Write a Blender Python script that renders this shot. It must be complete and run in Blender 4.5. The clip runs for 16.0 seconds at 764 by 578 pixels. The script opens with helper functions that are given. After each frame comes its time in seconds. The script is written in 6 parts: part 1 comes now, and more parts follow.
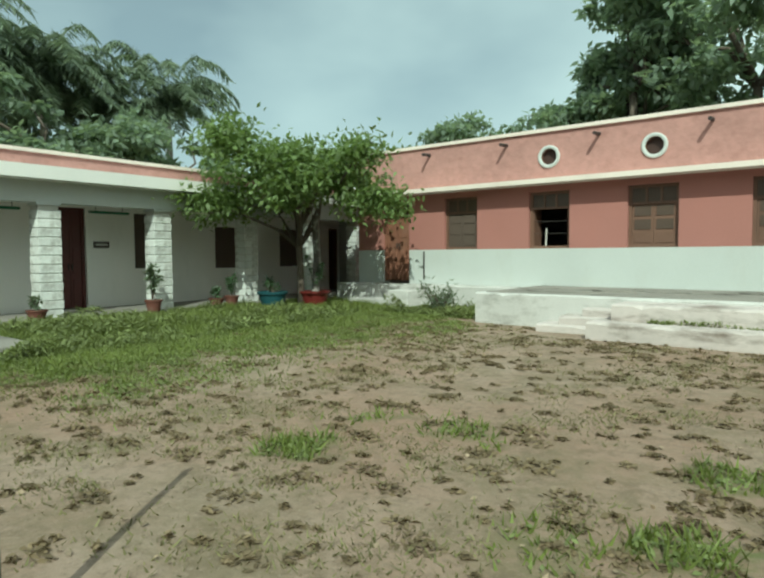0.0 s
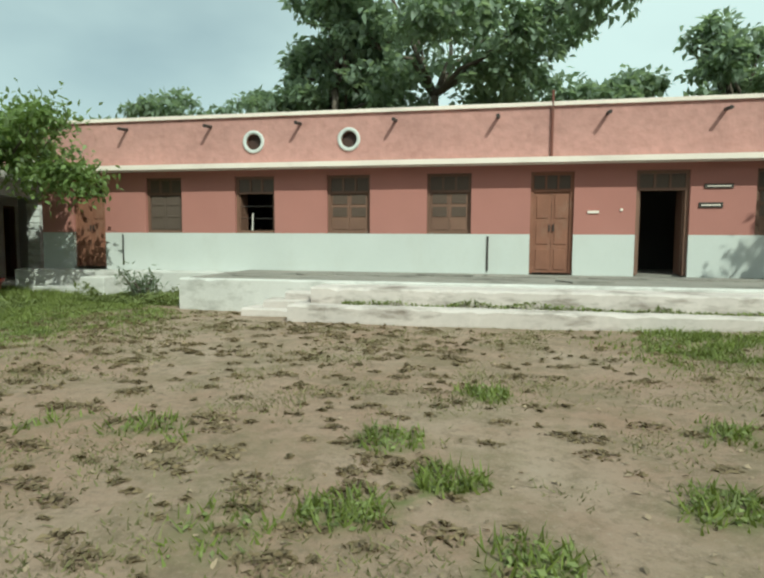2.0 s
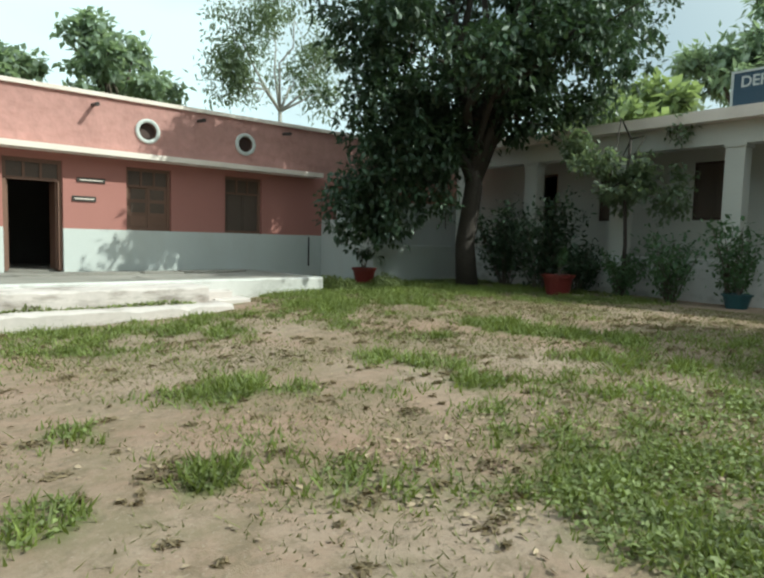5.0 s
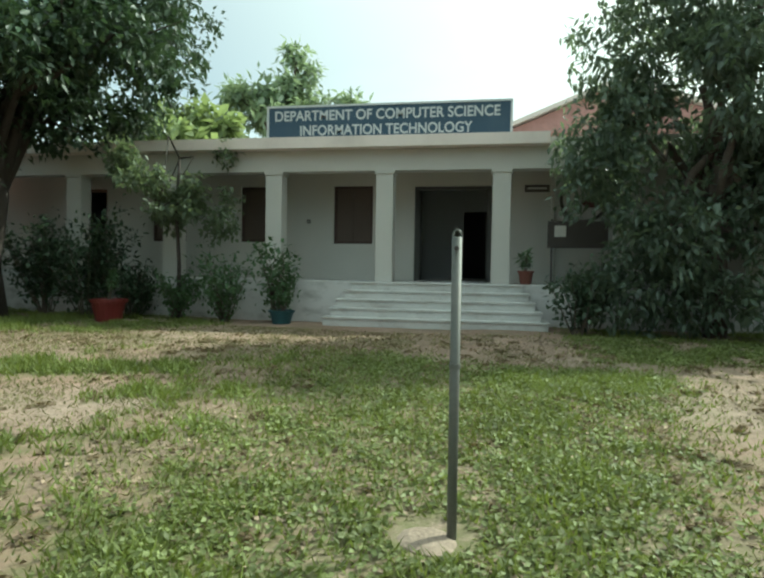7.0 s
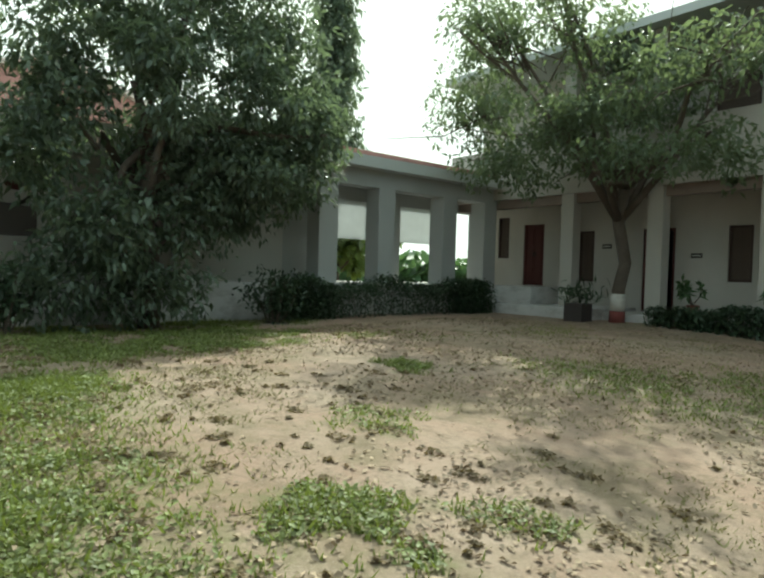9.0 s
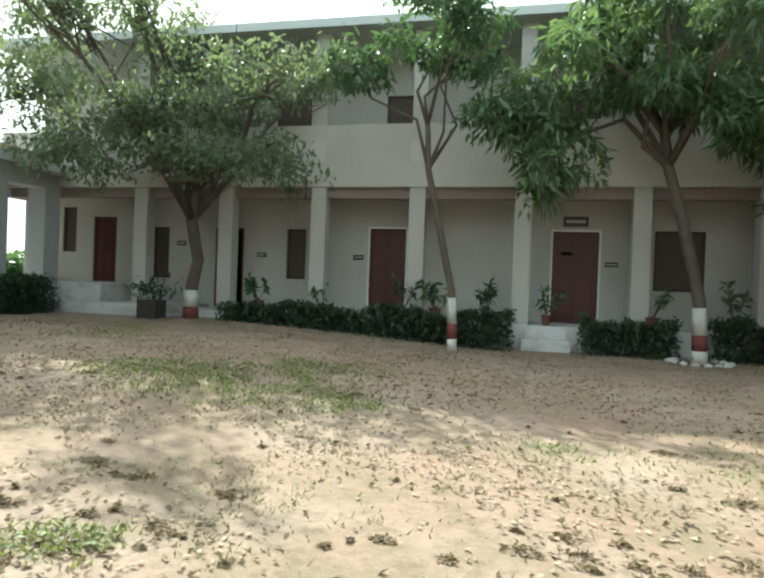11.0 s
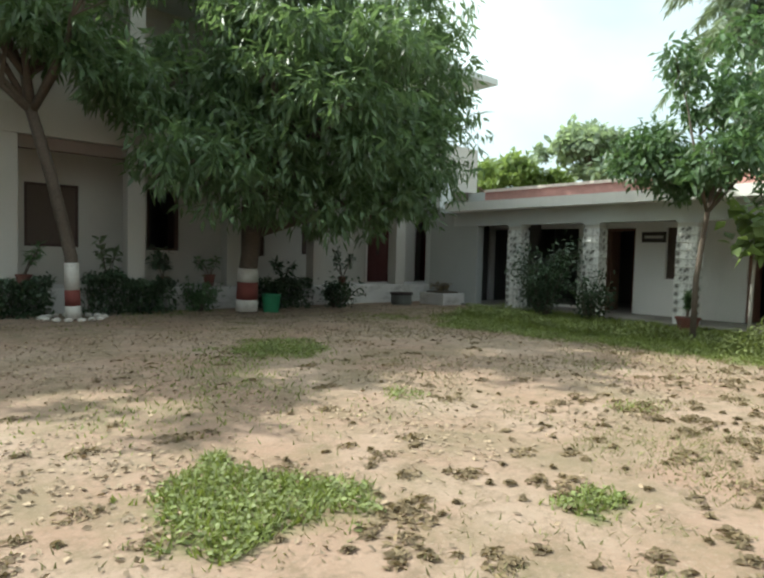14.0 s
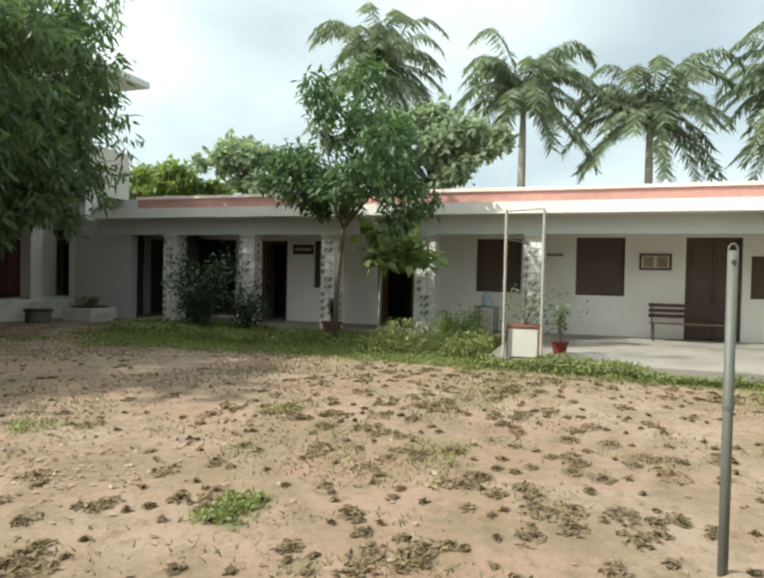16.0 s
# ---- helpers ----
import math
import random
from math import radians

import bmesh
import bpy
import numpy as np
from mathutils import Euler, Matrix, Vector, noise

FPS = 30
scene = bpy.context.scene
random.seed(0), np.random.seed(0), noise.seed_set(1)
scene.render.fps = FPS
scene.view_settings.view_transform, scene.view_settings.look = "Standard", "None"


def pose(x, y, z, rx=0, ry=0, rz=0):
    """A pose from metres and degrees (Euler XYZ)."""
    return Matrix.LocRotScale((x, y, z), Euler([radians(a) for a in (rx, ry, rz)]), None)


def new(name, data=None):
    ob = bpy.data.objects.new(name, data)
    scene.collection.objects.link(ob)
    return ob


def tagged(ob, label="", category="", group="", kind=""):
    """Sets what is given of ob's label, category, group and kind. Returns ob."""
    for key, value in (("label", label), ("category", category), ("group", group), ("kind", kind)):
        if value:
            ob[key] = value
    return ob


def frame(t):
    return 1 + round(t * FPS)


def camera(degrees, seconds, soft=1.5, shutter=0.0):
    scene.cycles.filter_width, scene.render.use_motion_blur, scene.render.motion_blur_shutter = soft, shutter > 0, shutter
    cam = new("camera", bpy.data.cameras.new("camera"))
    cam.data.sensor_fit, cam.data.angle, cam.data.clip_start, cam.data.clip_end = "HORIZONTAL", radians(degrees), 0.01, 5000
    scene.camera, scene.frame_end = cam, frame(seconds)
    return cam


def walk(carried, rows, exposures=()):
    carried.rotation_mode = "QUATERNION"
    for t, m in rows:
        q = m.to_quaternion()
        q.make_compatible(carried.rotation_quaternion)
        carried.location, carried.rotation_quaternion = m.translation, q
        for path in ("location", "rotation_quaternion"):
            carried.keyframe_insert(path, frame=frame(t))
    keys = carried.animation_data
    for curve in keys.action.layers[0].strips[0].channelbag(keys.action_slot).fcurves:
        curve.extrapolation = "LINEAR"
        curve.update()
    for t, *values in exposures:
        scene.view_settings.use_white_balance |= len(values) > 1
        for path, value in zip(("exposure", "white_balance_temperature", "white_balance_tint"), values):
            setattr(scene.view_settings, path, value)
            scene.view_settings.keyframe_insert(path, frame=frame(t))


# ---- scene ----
cam = camera(64.4, 16.0, soft=2.5)
METRES, EYE, TILT, LEAN, TURN = 2.924, 1.5, 0.0, 0.0, 38.1
ROWS = [
    (0.0, 0.0, 0.0, 0.0, -0.02, -3.26, 0.33),
    (0.5, 0.0155, -0.0001, 0.0006, -4.48, -3.6, 0.97),
    (1.0, 0.0411, -0.006, 0.0039, -12.84, -3.47, 0.88),
    (1.5, 0.0643, -0.0118, 0.0054, -20.45, -4.15, -0.04),
    (2.0, 0.0824, -0.018, 0.0063, -26.24, -4.79, -0.33),
    (2.5, 0.107, -0.0291, 0.0074, -33.49, -4.73, -0.43),
    (3.0, 0.1291, -0.0368, 0.0084, -40.8, -4.6, -0.67),
    (3.5, 0.1609, -0.0504, 0.0093, -48.04, -4.87, -0.64),
    (4.0, 0.1985, -0.066, 0.0098, -56.08, -4.37, -1.01),
    (4.5, 0.2265, -0.0889, 0.0128, -65.69, -4.23, -1.02),
    (5.0, 0.259, -0.0971, 0.0148, -78.68, -4.6, -1.43),
    (7.5, 0.5133, -0.2612, 0.0225, -129.06, -0.98, -1.23),
    (8.0, 0.5176, -0.3119, 0.0248, -142.64, -0.28, -1.8),
    (8.5, 0.5188, -0.3363, 0.0264, -156.54, -0.55, -1.24),
    (9.0, 0.5097, -0.3484, 0.023, -167.32, -1.48, -1.63),
    (11.5, 0.4116, -0.3332, 0.0271, -214.95, -0.25, -1.95),
    (12.0, 0.3794, -0.3215, 0.0296, -224.59, -0.11, -2.06),
    (12.5, 0.3582, -0.3165, 0.0295, -233.16, -0.6, -2.33),
    (13.0, 0.3309, -0.3027, 0.0273, -240.32, -0.8, -2.54),
    (13.5, 0.3131, -0.2924, 0.0273, -248.87, -2.58, -1.66),
    (14.0, 0.3167, -0.279, 0.0271, -258.66, -3.02, -1.54),
    (14.5, 0.3172, -0.2658, 0.0292, -266.75, -1.96, -1.46),
    (15.0, 0.3227, -0.2557, 0.0289, -273.89, -0.93, -1.46),
    (15.5, 0.3195, -0.2333, 0.0319, -281.51, -0.48, -0.62),
    (16.0, 0.3244, -0.2129, 0.0311, -289.54, -1.26, -1.19),
]
EXPOSURES = [(0.0, -0.42, 6000, -18), (2.5, -0.42, 6150, -12), (4.0, -0.3, 6100, -8), (5.0, -0.05, 6000, -8), (7.5, 0.24, 6150, -13), (9.0, 0.26, 6300, -10), (11.5, 1.1, 6080, -4), (13.0, 1.12, 6050, -4), (14, 0.62, 6300, -1), (16.0, 0.33, 6600, 1)]
walk(cam, [(t, pose(0, 0, EYE, TILT, LEAN, TURN) @ pose(METRES * x, METRES * y, METRES * z, 90 + pitch, roll, yaw)) for t, x, y, z, yaw, pitch, roll in ROWS],
     EXPOSURES)

# ---------- light ----------
SUN_DIR = Vector((0.45, -0.61, 0.66)).normalized()   # towards the sun
sun_data = bpy.data.lights.new("sun", "SUN")
sun_data.energy, sun_data.angle, sun_data.color = 5.0, radians(0.6), (1.0, 0.95, 0.86)
sun = new("sun", sun_data)
sun.rotation_mode = "QUATERNION"
sun.rotation_quaternion = (-SUN_DIR).to_track_quat("-Z", "Y")

world = bpy.data.worlds.new("sky")
scene.world = world
world.use_nodes = True
wn, wl = world.node_tree.nodes, world.node_tree.links
wn.clear()
w_out = wn.new("ShaderNodeOutputWorld")
w_bg = wn.new("ShaderNodeBackground")
w_sky = wn.new("ShaderNodeTexSky")
w_sky.sky_type, w_sky.sun_disc = "NISHITA", False
w_sky.sun_elevation, w_sky.sun_rotation = math.asin(SUN_DIR.z), math.atan2(SUN_DIR.x, SUN_DIR.y)
w_sky.air_density, w_sky.dust_density, w_sky.ozone_density = 1.0, 1.6, 1.0
w_co = wn.new("ShaderNodeTexCoord")
w_map = wn.new("ShaderNodeMapping")
w_map.inputs["Scale"].default_value = (1.0, 1.0, 2.0)
w_no = wn.new("ShaderNodeTexNoise")
w_no.inputs["Scale"].default_value, w_no.inputs["Detail"].default_value, w_no.inputs["Roughness"].default_value = 1.3, 5, 0.45
w_ramp = wn.new("ShaderNodeValToRGB")
w_ramp.color_ramp.elements[0].position, w_ramp.color_ramp.elements[1].position = 0.36, 0.66
w_ramp.color_ramp.elements[0].color = (0.34, 0.34, 0.34, 1)
w_mix = wn.new("ShaderNodeMix")
w_mix.data_type = "RGBA"
w_mix.inputs["B"].default_value = (12.6, 13.8, 14.2, 1)
wl.new(w_co.outputs["Generated"], w_map.inputs["Vector"])
wl.new(w_map.outputs["Vector"], w_no.inputs["Vector"])
wl.new(w_no.outputs["Fac"], w_ramp.inputs["Fac"])
wl.new(w_ramp.outputs["Color"], w_mix.inputs["Factor"])
wl.new(w_sky.outputs["Color"], w_mix.inputs["A"])
# bright thin cloud round the sun
w_dot = wn.new("ShaderNodeVectorMath")
w_dot.operation = "DOT_PRODUCT"
w_dot.inputs[1].default_value = SUN_DIR
wl.new(w_co.outputs["Generated"], w_dot.inputs[0])
w_glow = wn.new("ShaderNodeMapRange")
w_glow.interpolation_type = "SMOOTHSTEP"
w_glow.inputs["From Min"].default_value, w_glow.inputs["From Max"].default_value, w_glow.inputs["To Max"].default_value = 0.15, 0.85, 0.9
wl.new(w_dot.outputs["Value"], w_glow.inputs["Value"])
w_mix2 = wn.new("ShaderNodeMix")
w_mix2.data_type = "RGBA"
w_mix2.inputs["B"].default_value = (14.5, 14.5, 14.0, 1)
wl.new(w_glow.outputs["Result"], w_mix2.inputs["Factor"])
wl.new(w_mix.outputs["Result"], w_mix2.inputs["A"])
wl.new(w_mix2.outputs["Result"], w_bg.inputs["Color"])
w_bg.inputs["Strength"].default_value = 0.084
wl.new(w_bg.outputs["Background"], w_out.inputs["Surface"])


# ---------- materials ----------
def mat(name, color, rough=0.85, scale=6.0, var=0.18, bump=0.15, metal=0.0, stain=None, stain_amount=0.0, fine=40.0, streak=1.0, island=0.0, objrand=0.0, stain_scale=0.7):
    """A surface with broad and fine variation; stain: a second colour in blotches of its own; streak > 1 draws the blotches out downwards."""
    m = bpy.data.materials.new(name)
    m.use_nodes = True
    n, l = m.node_tree.nodes, m.node_tree.links
    bs = n["Principled BSDF"]
    bs.inputs["Roughness"].default_value, bs.inputs["Metallic"].default_value = rough, metal
    co = n.new("ShaderNodeTexCoord")
    big, small = n.new("ShaderNodeTexNoise"), n.new("ShaderNodeTexNoise")
    big.inputs["Scale"].default_value, big.inputs["Detail"].default_value = scale / 6, 5
    small.inputs["Scale"].default_value, small.inputs["Detail"].default_value = fine, 4
    for t in (big, small):
        l.new(co.outputs["Object"], t.inputs["Vector"])
    add = n.new("ShaderNodeMath")
    add.operation = "ADD"
    l.new(big.outputs["Fac"], add.inputs[0])
    l.new(small.outputs["Fac"], add.inputs[1])
    rng = n.new("ShaderNodeMapRange")
    rng.inputs["From Min"].default_value, rng.inputs["From Max"].default_value = 0.6, 1.4
    rng.inputs["To Min"].default_value, rng.inputs["To Max"].default_value = 1 - var, 1 + var
    l.new(add.outputs[0], rng.inputs["Value"])
    value = rng.outputs["Result"]
    if island or objrand:
        src = n.new("ShaderNodeNewGeometry").outputs["Random Per Island"] if island else n.new("ShaderNodeObjectInfo").outputs["Random"]
        r2 = n.new("ShaderNodeMapRange")
        amount = island or objrand
        r2.inputs["To Min"].default_value, r2.inputs["To Max"].default_value = 1 - amount, 1 + amount
        l.new(src, r2.inputs["Value"])
        mul = n.new("ShaderNodeMath")
        mul.operation = "MULTIPLY"
        l.new(value, mul.inputs[0])
        l.new(r2.outputs["Result"], mul.inputs[1])
        value = mul.outputs[0]
    base = n.new("ShaderNodeRGB")
    base.outputs[0].default_value = (*color, 1)
    out = base.outputs[0]
    if stain:
        mp = n.new("ShaderNodeMapping")
        mp.inputs["Scale"].default_value = (1, 1, 1 / streak)
        l.new(co.outputs["Object"], mp.inputs["Vector"])
        sn = n.new("ShaderNodeTexNoise")
        sn.inputs["Scale"].default_value, sn.inputs["Detail"].default_value, sn.inputs["Roughness"].default_value = stain_scale, 8, 0.65
        l.new(mp.outputs["Vector"], sn.inputs["Vector"])
        ramp = n.new("ShaderNodeMapRange")
        ramp.inputs["From Min"].default_value, ramp.inputs["From Max"].default_value = 0.5, 0.75
        ramp.inputs["To Max"].default_value = stain_amount
        l.new(sn.outputs["Fac"], ramp.inputs["Value"])
        mx = n.new("ShaderNodeMix")
        mx.data_type = "RGBA"
        mx.inputs["B"].default_value = (*stain, 1)
        l.new(ramp.outputs["Result"], mx.inputs["Factor"])
        l.new(out, mx.inputs["A"])
        out = mx.outputs["Result"]
    vm = n.new("ShaderNodeVectorMath")
    vm.operation = "SCALE"
    l.new(out, vm.inputs[0])
    l.new(value, vm.inputs["Scale"])
    l.new(vm.outputs[0], bs.inputs["Base Color"])
    if bump:
        bp = n.new("ShaderNodeBump")
        bp.inputs["Strength"].default_value, bp.inputs["Distance"].default_value = bump, 0.02
        l.new(add.outputs[0], bp.inputs["Height"])
        l.new(bp.outputs["Normal"], bs.inputs["Normal"])
    return m


def leaf_mat(name, color, rough=0.5, thin=0.25):
    """Leaves: each one a little lighter or darker, glossy, letting some light through."""
    m = mat(name, color, rough, 6, 0.45, 0.0, island=0.4, fine=3.0)
    n, l = m.node_tree.nodes, m.node_tree.links
    bs, out = n["Principled BSDF"], n["Material Output"]
    tr = n.new("ShaderNodeBsdfTranslucent")
    tr.inputs["Color"].default_value = (color[0] * 1.7, color[1] * 1.7, color[2] * 1.1, 1)
    mx = n.new("ShaderNodeMixShader")
    mx.inputs["Fac"].default_value = thin
    l.new(bs.outputs[0], mx.inputs[1])
    l.new(tr.outputs[0], mx.inputs[2])
    l.new(mx.outputs[0], out.inputs["Surface"])
    return m


M_SOUTH = mat("cream-white distemper", (0.50, 0.47, 0.43), 0.9, 5, 0.09, 0.15, stain=(0.40, 0.36, 0.32), stain_amount=0.5, streak=3)
M_STAIR = mat("scuffed white step paint", (0.58, 0.57, 0.55), 0.8, 7, 0.12, 0.2, stain=(0.33, 0.30, 0.27), stain_amount=0.7, streak=0.4, stain_scale=2.2)
M_WHITE = mat("whitewash", (0.56, 0.58, 0.57), 0.9, 5, 0.07, 0.12, stain=(0.47, 0.46, 0.42), stain_amount=0.45, streak=3)
# whitewash made lighter to include bounced light and sun on the west side
M_BRIGHT = mat("white limewash, lifted for bounced light", (0.80, 0.785, 0.76), 0.9, 4, 0.07, 0.12, stain=(0.5, 0.48, 0.45), stain_amount=0.4, streak=3)
M_WHITE_DIRTY = mat("dirty whitewash", (0.58, 0.56, 0.545), 0.9, 6, 0.12, 0.4, stain=(0.2, 0.18, 0.16), stain_amount=0.75, streak=0.5, stain_scale=1.5)
M_STEP = mat("pinkish limewash, worn", (0.56, 0.495, 0.475), 0.92, 7, 0.1, 0.25, fine=9, stain=(0.2, 0.16, 0.135), stain_amount=1.1, streak=0.3, stain_scale=1.4)
M_CREAM = mat("cream distemper", (0.55, 0.53, 0.49), 0.9, 4, 0.08, 0.1, stain=(0.5, 0.47, 0.42), stain_amount=0.4, streak=3)
# white lowered to grey so the backlit wing looks shaded
M_GREYWALL = mat("white limewash, greyed for wing shade", (0.42, 0.425, 0.415), 0.9, 4, 0.09, 0.12, stain=(0.4, 0.39, 0.37), stain_amount=0.4, streak=3)
M_PINK = mat("salmon limewash", (0.455, 0.248, 0.224), 0.92, 5, 0.16, 1.0, fine=6.5, stain=(0.34, 0.17, 0.15), stain_amount=0.65, streak=0.45, stain_scale=2.2)
# salmon, deeper than the parapet wall above the ledge
M_PINK_LOW = mat("deeper salmon wall colour", (0.385, 0.172, 0.15), 0.9, 4, 0.1, 0.12, stain=(0.40, 0.165, 0.14), stain_amount=0.4, streak=2.0)
M_LEDGE = mat("pale pink trim paint", (0.80, 0.70, 0.64), 0.85, 5, 0.1, 0.15, stain=(0.5, 0.42, 0.38), stain_amount=0.4, streak=2)
M_CONC = mat("weathered concrete", (0.27, 0.25, 0.225), 0.92, 5, 0.25, 0.4, stain=(0.085, 0.08, 0.07), stain_amount=0.85, stain_scale=0.9)
M_BROWN = mat("brown-stained wood", (0.18, 0.098, 0.07), 0.6, 8, 0.2, 0.1, fine=60, objrand=0.12)
M_WORN = mat("worn orange-brown wood", (0.23, 0.10, 0.065), 0.7, 8, 0.25, 0.15, stain=(0.30, 0.22, 0.17), stain_amount=0.6, streak=2, stain_scale=1.6)
M_DKWOOD = mat("dark stained wood", (0.06, 0.032, 0.026), 0.6, 8, 0.2, 0.1)
M_MAROON = mat("maroon door paint", (0.085, 0.02, 0.018), 0.5, 6, 0.15, 0.06)
# near-black base colour puts the shade of closed rooms into the plaster
M_ROOM_SHADE = mat("plaster darkened for room shade", (0.10, 0.095, 0.09), 0.95, 4, 0.15, 0.1)
M_GLASSDARK = mat("dusty dark pane", (0.095, 0.066, 0.052), 0.4, 6, 0.25, 0.03)
M_BARK = mat("grey-brown bark", (0.115, 0.09, 0.072), 0.95, 14, 0.35, 0.7, fine=30, stain=(0.2, 0.18, 0.16), stain_amount=0.5)
# darker version of the grey-brown bark
M_BARK_DARK = mat("darker bark", (0.05, 0.04, 0.034), 0.95, 14, 0.35, 0.7, fine=30)
M_BARK_PALE = mat("pale bark", (0.36, 0.34, 0.31), 0.95, 14, 0.25, 0.5, fine=30)
M_BAND_W = mat("white trunk paint", (0.58, 0.55, 0.51), 0.9, 10, 0.15, 0.4, stain=(0.25, 0.2, 0.16), stain_amount=0.7, stain_scale=3)
M_BAND_R = mat("brick-red trunk paint", (0.17, 0.045, 0.038), 0.85, 10, 0.18, 0.3)
M_STEEL = mat("galvanised pipe", (0.13, 0.135, 0.125), 0.6, 8, 0.15, 0.05, metal=0.2, stain=(0.2, 0.13, 0.09), stain_amount=0.4)
M_IRON = mat("dark iron", (0.06, 0.05, 0.048), 0.6, 8, 0.2, 0.1, metal=0.3)
M_TERRA = mat("terracotta", (0.16, 0.06, 0.045), 0.85, 8, 0.25, 0.2, stain=(0.2, 0.15, 0.12), stain_amount=0.6, stain_scale=4)
M_RED = mat("red plastic", (0.14, 0.018, 0.016), 0.5, 8, 0.12, 0.03)
M_BLUE = mat("teal-blue plastic", (0.02, 0.075, 0.09), 0.5, 8, 0.12, 0.03)
M_GREENP = mat("green plastic", (0.018, 0.15, 0.07), 0.45, 8, 0.1, 0.03)
M_SIGN = mat("dark blue sign paint", (0.045, 0.085, 0.13), 0.6, 6, 0.12, 0.03, stain=(0.09, 0.13, 0.17), stain_amount=0.5)
M_LETTER = mat("white sign lettering", (0.62, 0.64, 0.64), 0.7, 8, 0.1, 0.02)
M_PLATE = mat("dark name plate", (0.05, 0.04, 0.035), 0.5, 8, 0.1, 0.02)
M_SOIL = mat("potting soil", (0.07, 0.05, 0.035), 0.95, 10, 0.3, 0.4)
# translucent white for sheets that imitate the bright view behind the wing
M_GLOW_SHEET = leaf_mat("thin white translucent sheet", (0.5, 0.51, 0.51), 0.8, 0.7)
for node in M_GLOW_SHEET.node_tree.nodes:
    if node.type == "BSDF_TRANSLUCENT":
        node.inputs["Color"].default_value = (0.8, 0.82, 0.83, 1)
L_MANGO = leaf_mat("mango leaf", (0.105, 0.158, 0.082), 0.36, 0.46)
L_DARK = leaf_mat("dark evergreen leaf", (0.046, 0.076, 0.042), 0.42, 0.24)
L_LIGHT = leaf_mat("fresh green leaf", (0.165, 0.225, 0.085), 0.5, 0.42)
# distance haze is mixed into this pale leaf colour
L_FAR = leaf_mat("far tree leaf, paled for haze", (0.21, 0.265, 0.205), 0.5, 0.5)
L_YEL = leaf_mat("pale yellow-green leaf", (0.22, 0.27, 0.14), 0.5, 0.45)
# bluish green, lightened to include the glare of the bright eastern sky
L_BLUE = leaf_mat("bluish evergreen leaf, paled for glare", (0.115, 0.15, 0.112), 0.36, 0.42)
M_MESH = mat("dusty brown mesh shutter", (0.10, 0.072, 0.058), 0.75, 8, 0.15, 0.05)
L_MID = leaf_mat("mid-green leaf", (0.085, 0.145, 0.07), 0.5, 0.32)
L_GREY = leaf_mat("grey-green leaf", (0.13, 0.165, 0.11), 0.5, 0.45)
# palm green lightened to carry the haze of distance
L_PALM = leaf_mat("palm leaflet, paled for haze", (0.18, 0.225, 0.16), 0.45, 0.3)
L_GRASS = leaf_mat("grass blade", (0.16, 0.195, 0.05), 0.6, 0.3)
L_DRY = leaf_mat("dry grass blade", (0.185, 0.14, 0.085), 0.9, 0.2)
L_LITTER = leaf_mat("fallen leaf", (0.29, 0.22, 0.155), 0.85, 0.05)


# ---------- mesh helpers ----------
def thing(name, at, label="", category="", group="", kind=""):
    ob = new(name)
    ob.location = at
    ob.empty_display_size = 0.2
    return tagged(ob, label, category, group, kind)


def link_mesh(name, me, material, parent=None, label="", smooth=False):
    me.materials.append(material)
    if smooth:
        me.polygons.foreach_set("use_smooth", [True] * len(me.polygons))
    ob = new(name, me)
    if parent:
        ob.parent = parent
        at, p = Vector(), parent
        while p:
            at += p.location
            p = p.parent
        me.transform(Matrix.Translation(-at))
    return tagged(ob, label)


def part(name, bm, material, parent=None, label="", smooth=False):
    me = bpy.data.meshes.new(name)
    bm.normal_update()
    bm.to_mesh(me)
    bm.free()
    return link_mesh(name, me, material, parent, label, smooth)


def structure(name, bm, material, label, category="wall"):
    return tagged(part(name, bm, material), label, category, kind="structure")


def box(bm, x0, x1, y0, y1, z0, z1, bevel=0.0):
    v = [bm.verts.new((x, y, z)) for z in (z0, z1) for y in (y0, y1) for x in (x0, x1)]
    f = [bm.faces.new([v[i] for i in q]) for q in ((0, 2, 3, 1), (4, 5, 7, 6), (0, 1, 5, 4), (2, 6, 7, 3), (0, 4, 6, 2), (1, 3, 7, 5))]
    if bevel:
        edges = list({e for g in f for e in g.edges})
        bmesh.ops.bevel(bm, geom=edges, offset=bevel, segments=2, profile=0.5, affect="EDGES")
    return bm


def boxes(*lot, bevel=0.0):
    bm = bmesh.new()
    for b in lot:
        box(bm, *b, bevel=bevel)
    return bm


def tube(bm, pts, radii, sides=10, cap=True):
    """A tapered round tube along points."""
    pts = [Vector(p) for p in pts]
    rings = []
    for i, p in enumerate(pts):
        d = (pts[min(i + 1, len(pts) - 1)] - pts[max(i - 1, 0)]).normalized()
        side = d.cross(Vector((0.3, 1, 0.1))).normalized() if abs(d.y) < 0.95 else d.cross(Vector((1, 0, 0))).normalized()
        up = side.cross(d)
        rings.append([bm.verts.new(p + radii[i] * (math.cos(a) * side + math.sin(a) * up)) for a in (2 * math.pi * k / sides for k in range(sides))])
    for a, b in zip(rings, rings[1:]):
        for k in range(sides):
            bm.faces.new((a[k], a[(k + 1) % sides], b[(k + 1) % sides], b[k]))
    if cap:
        bm.faces.new(rings[0][::-1])
        bm.faces.new(rings[-1])
    return bm


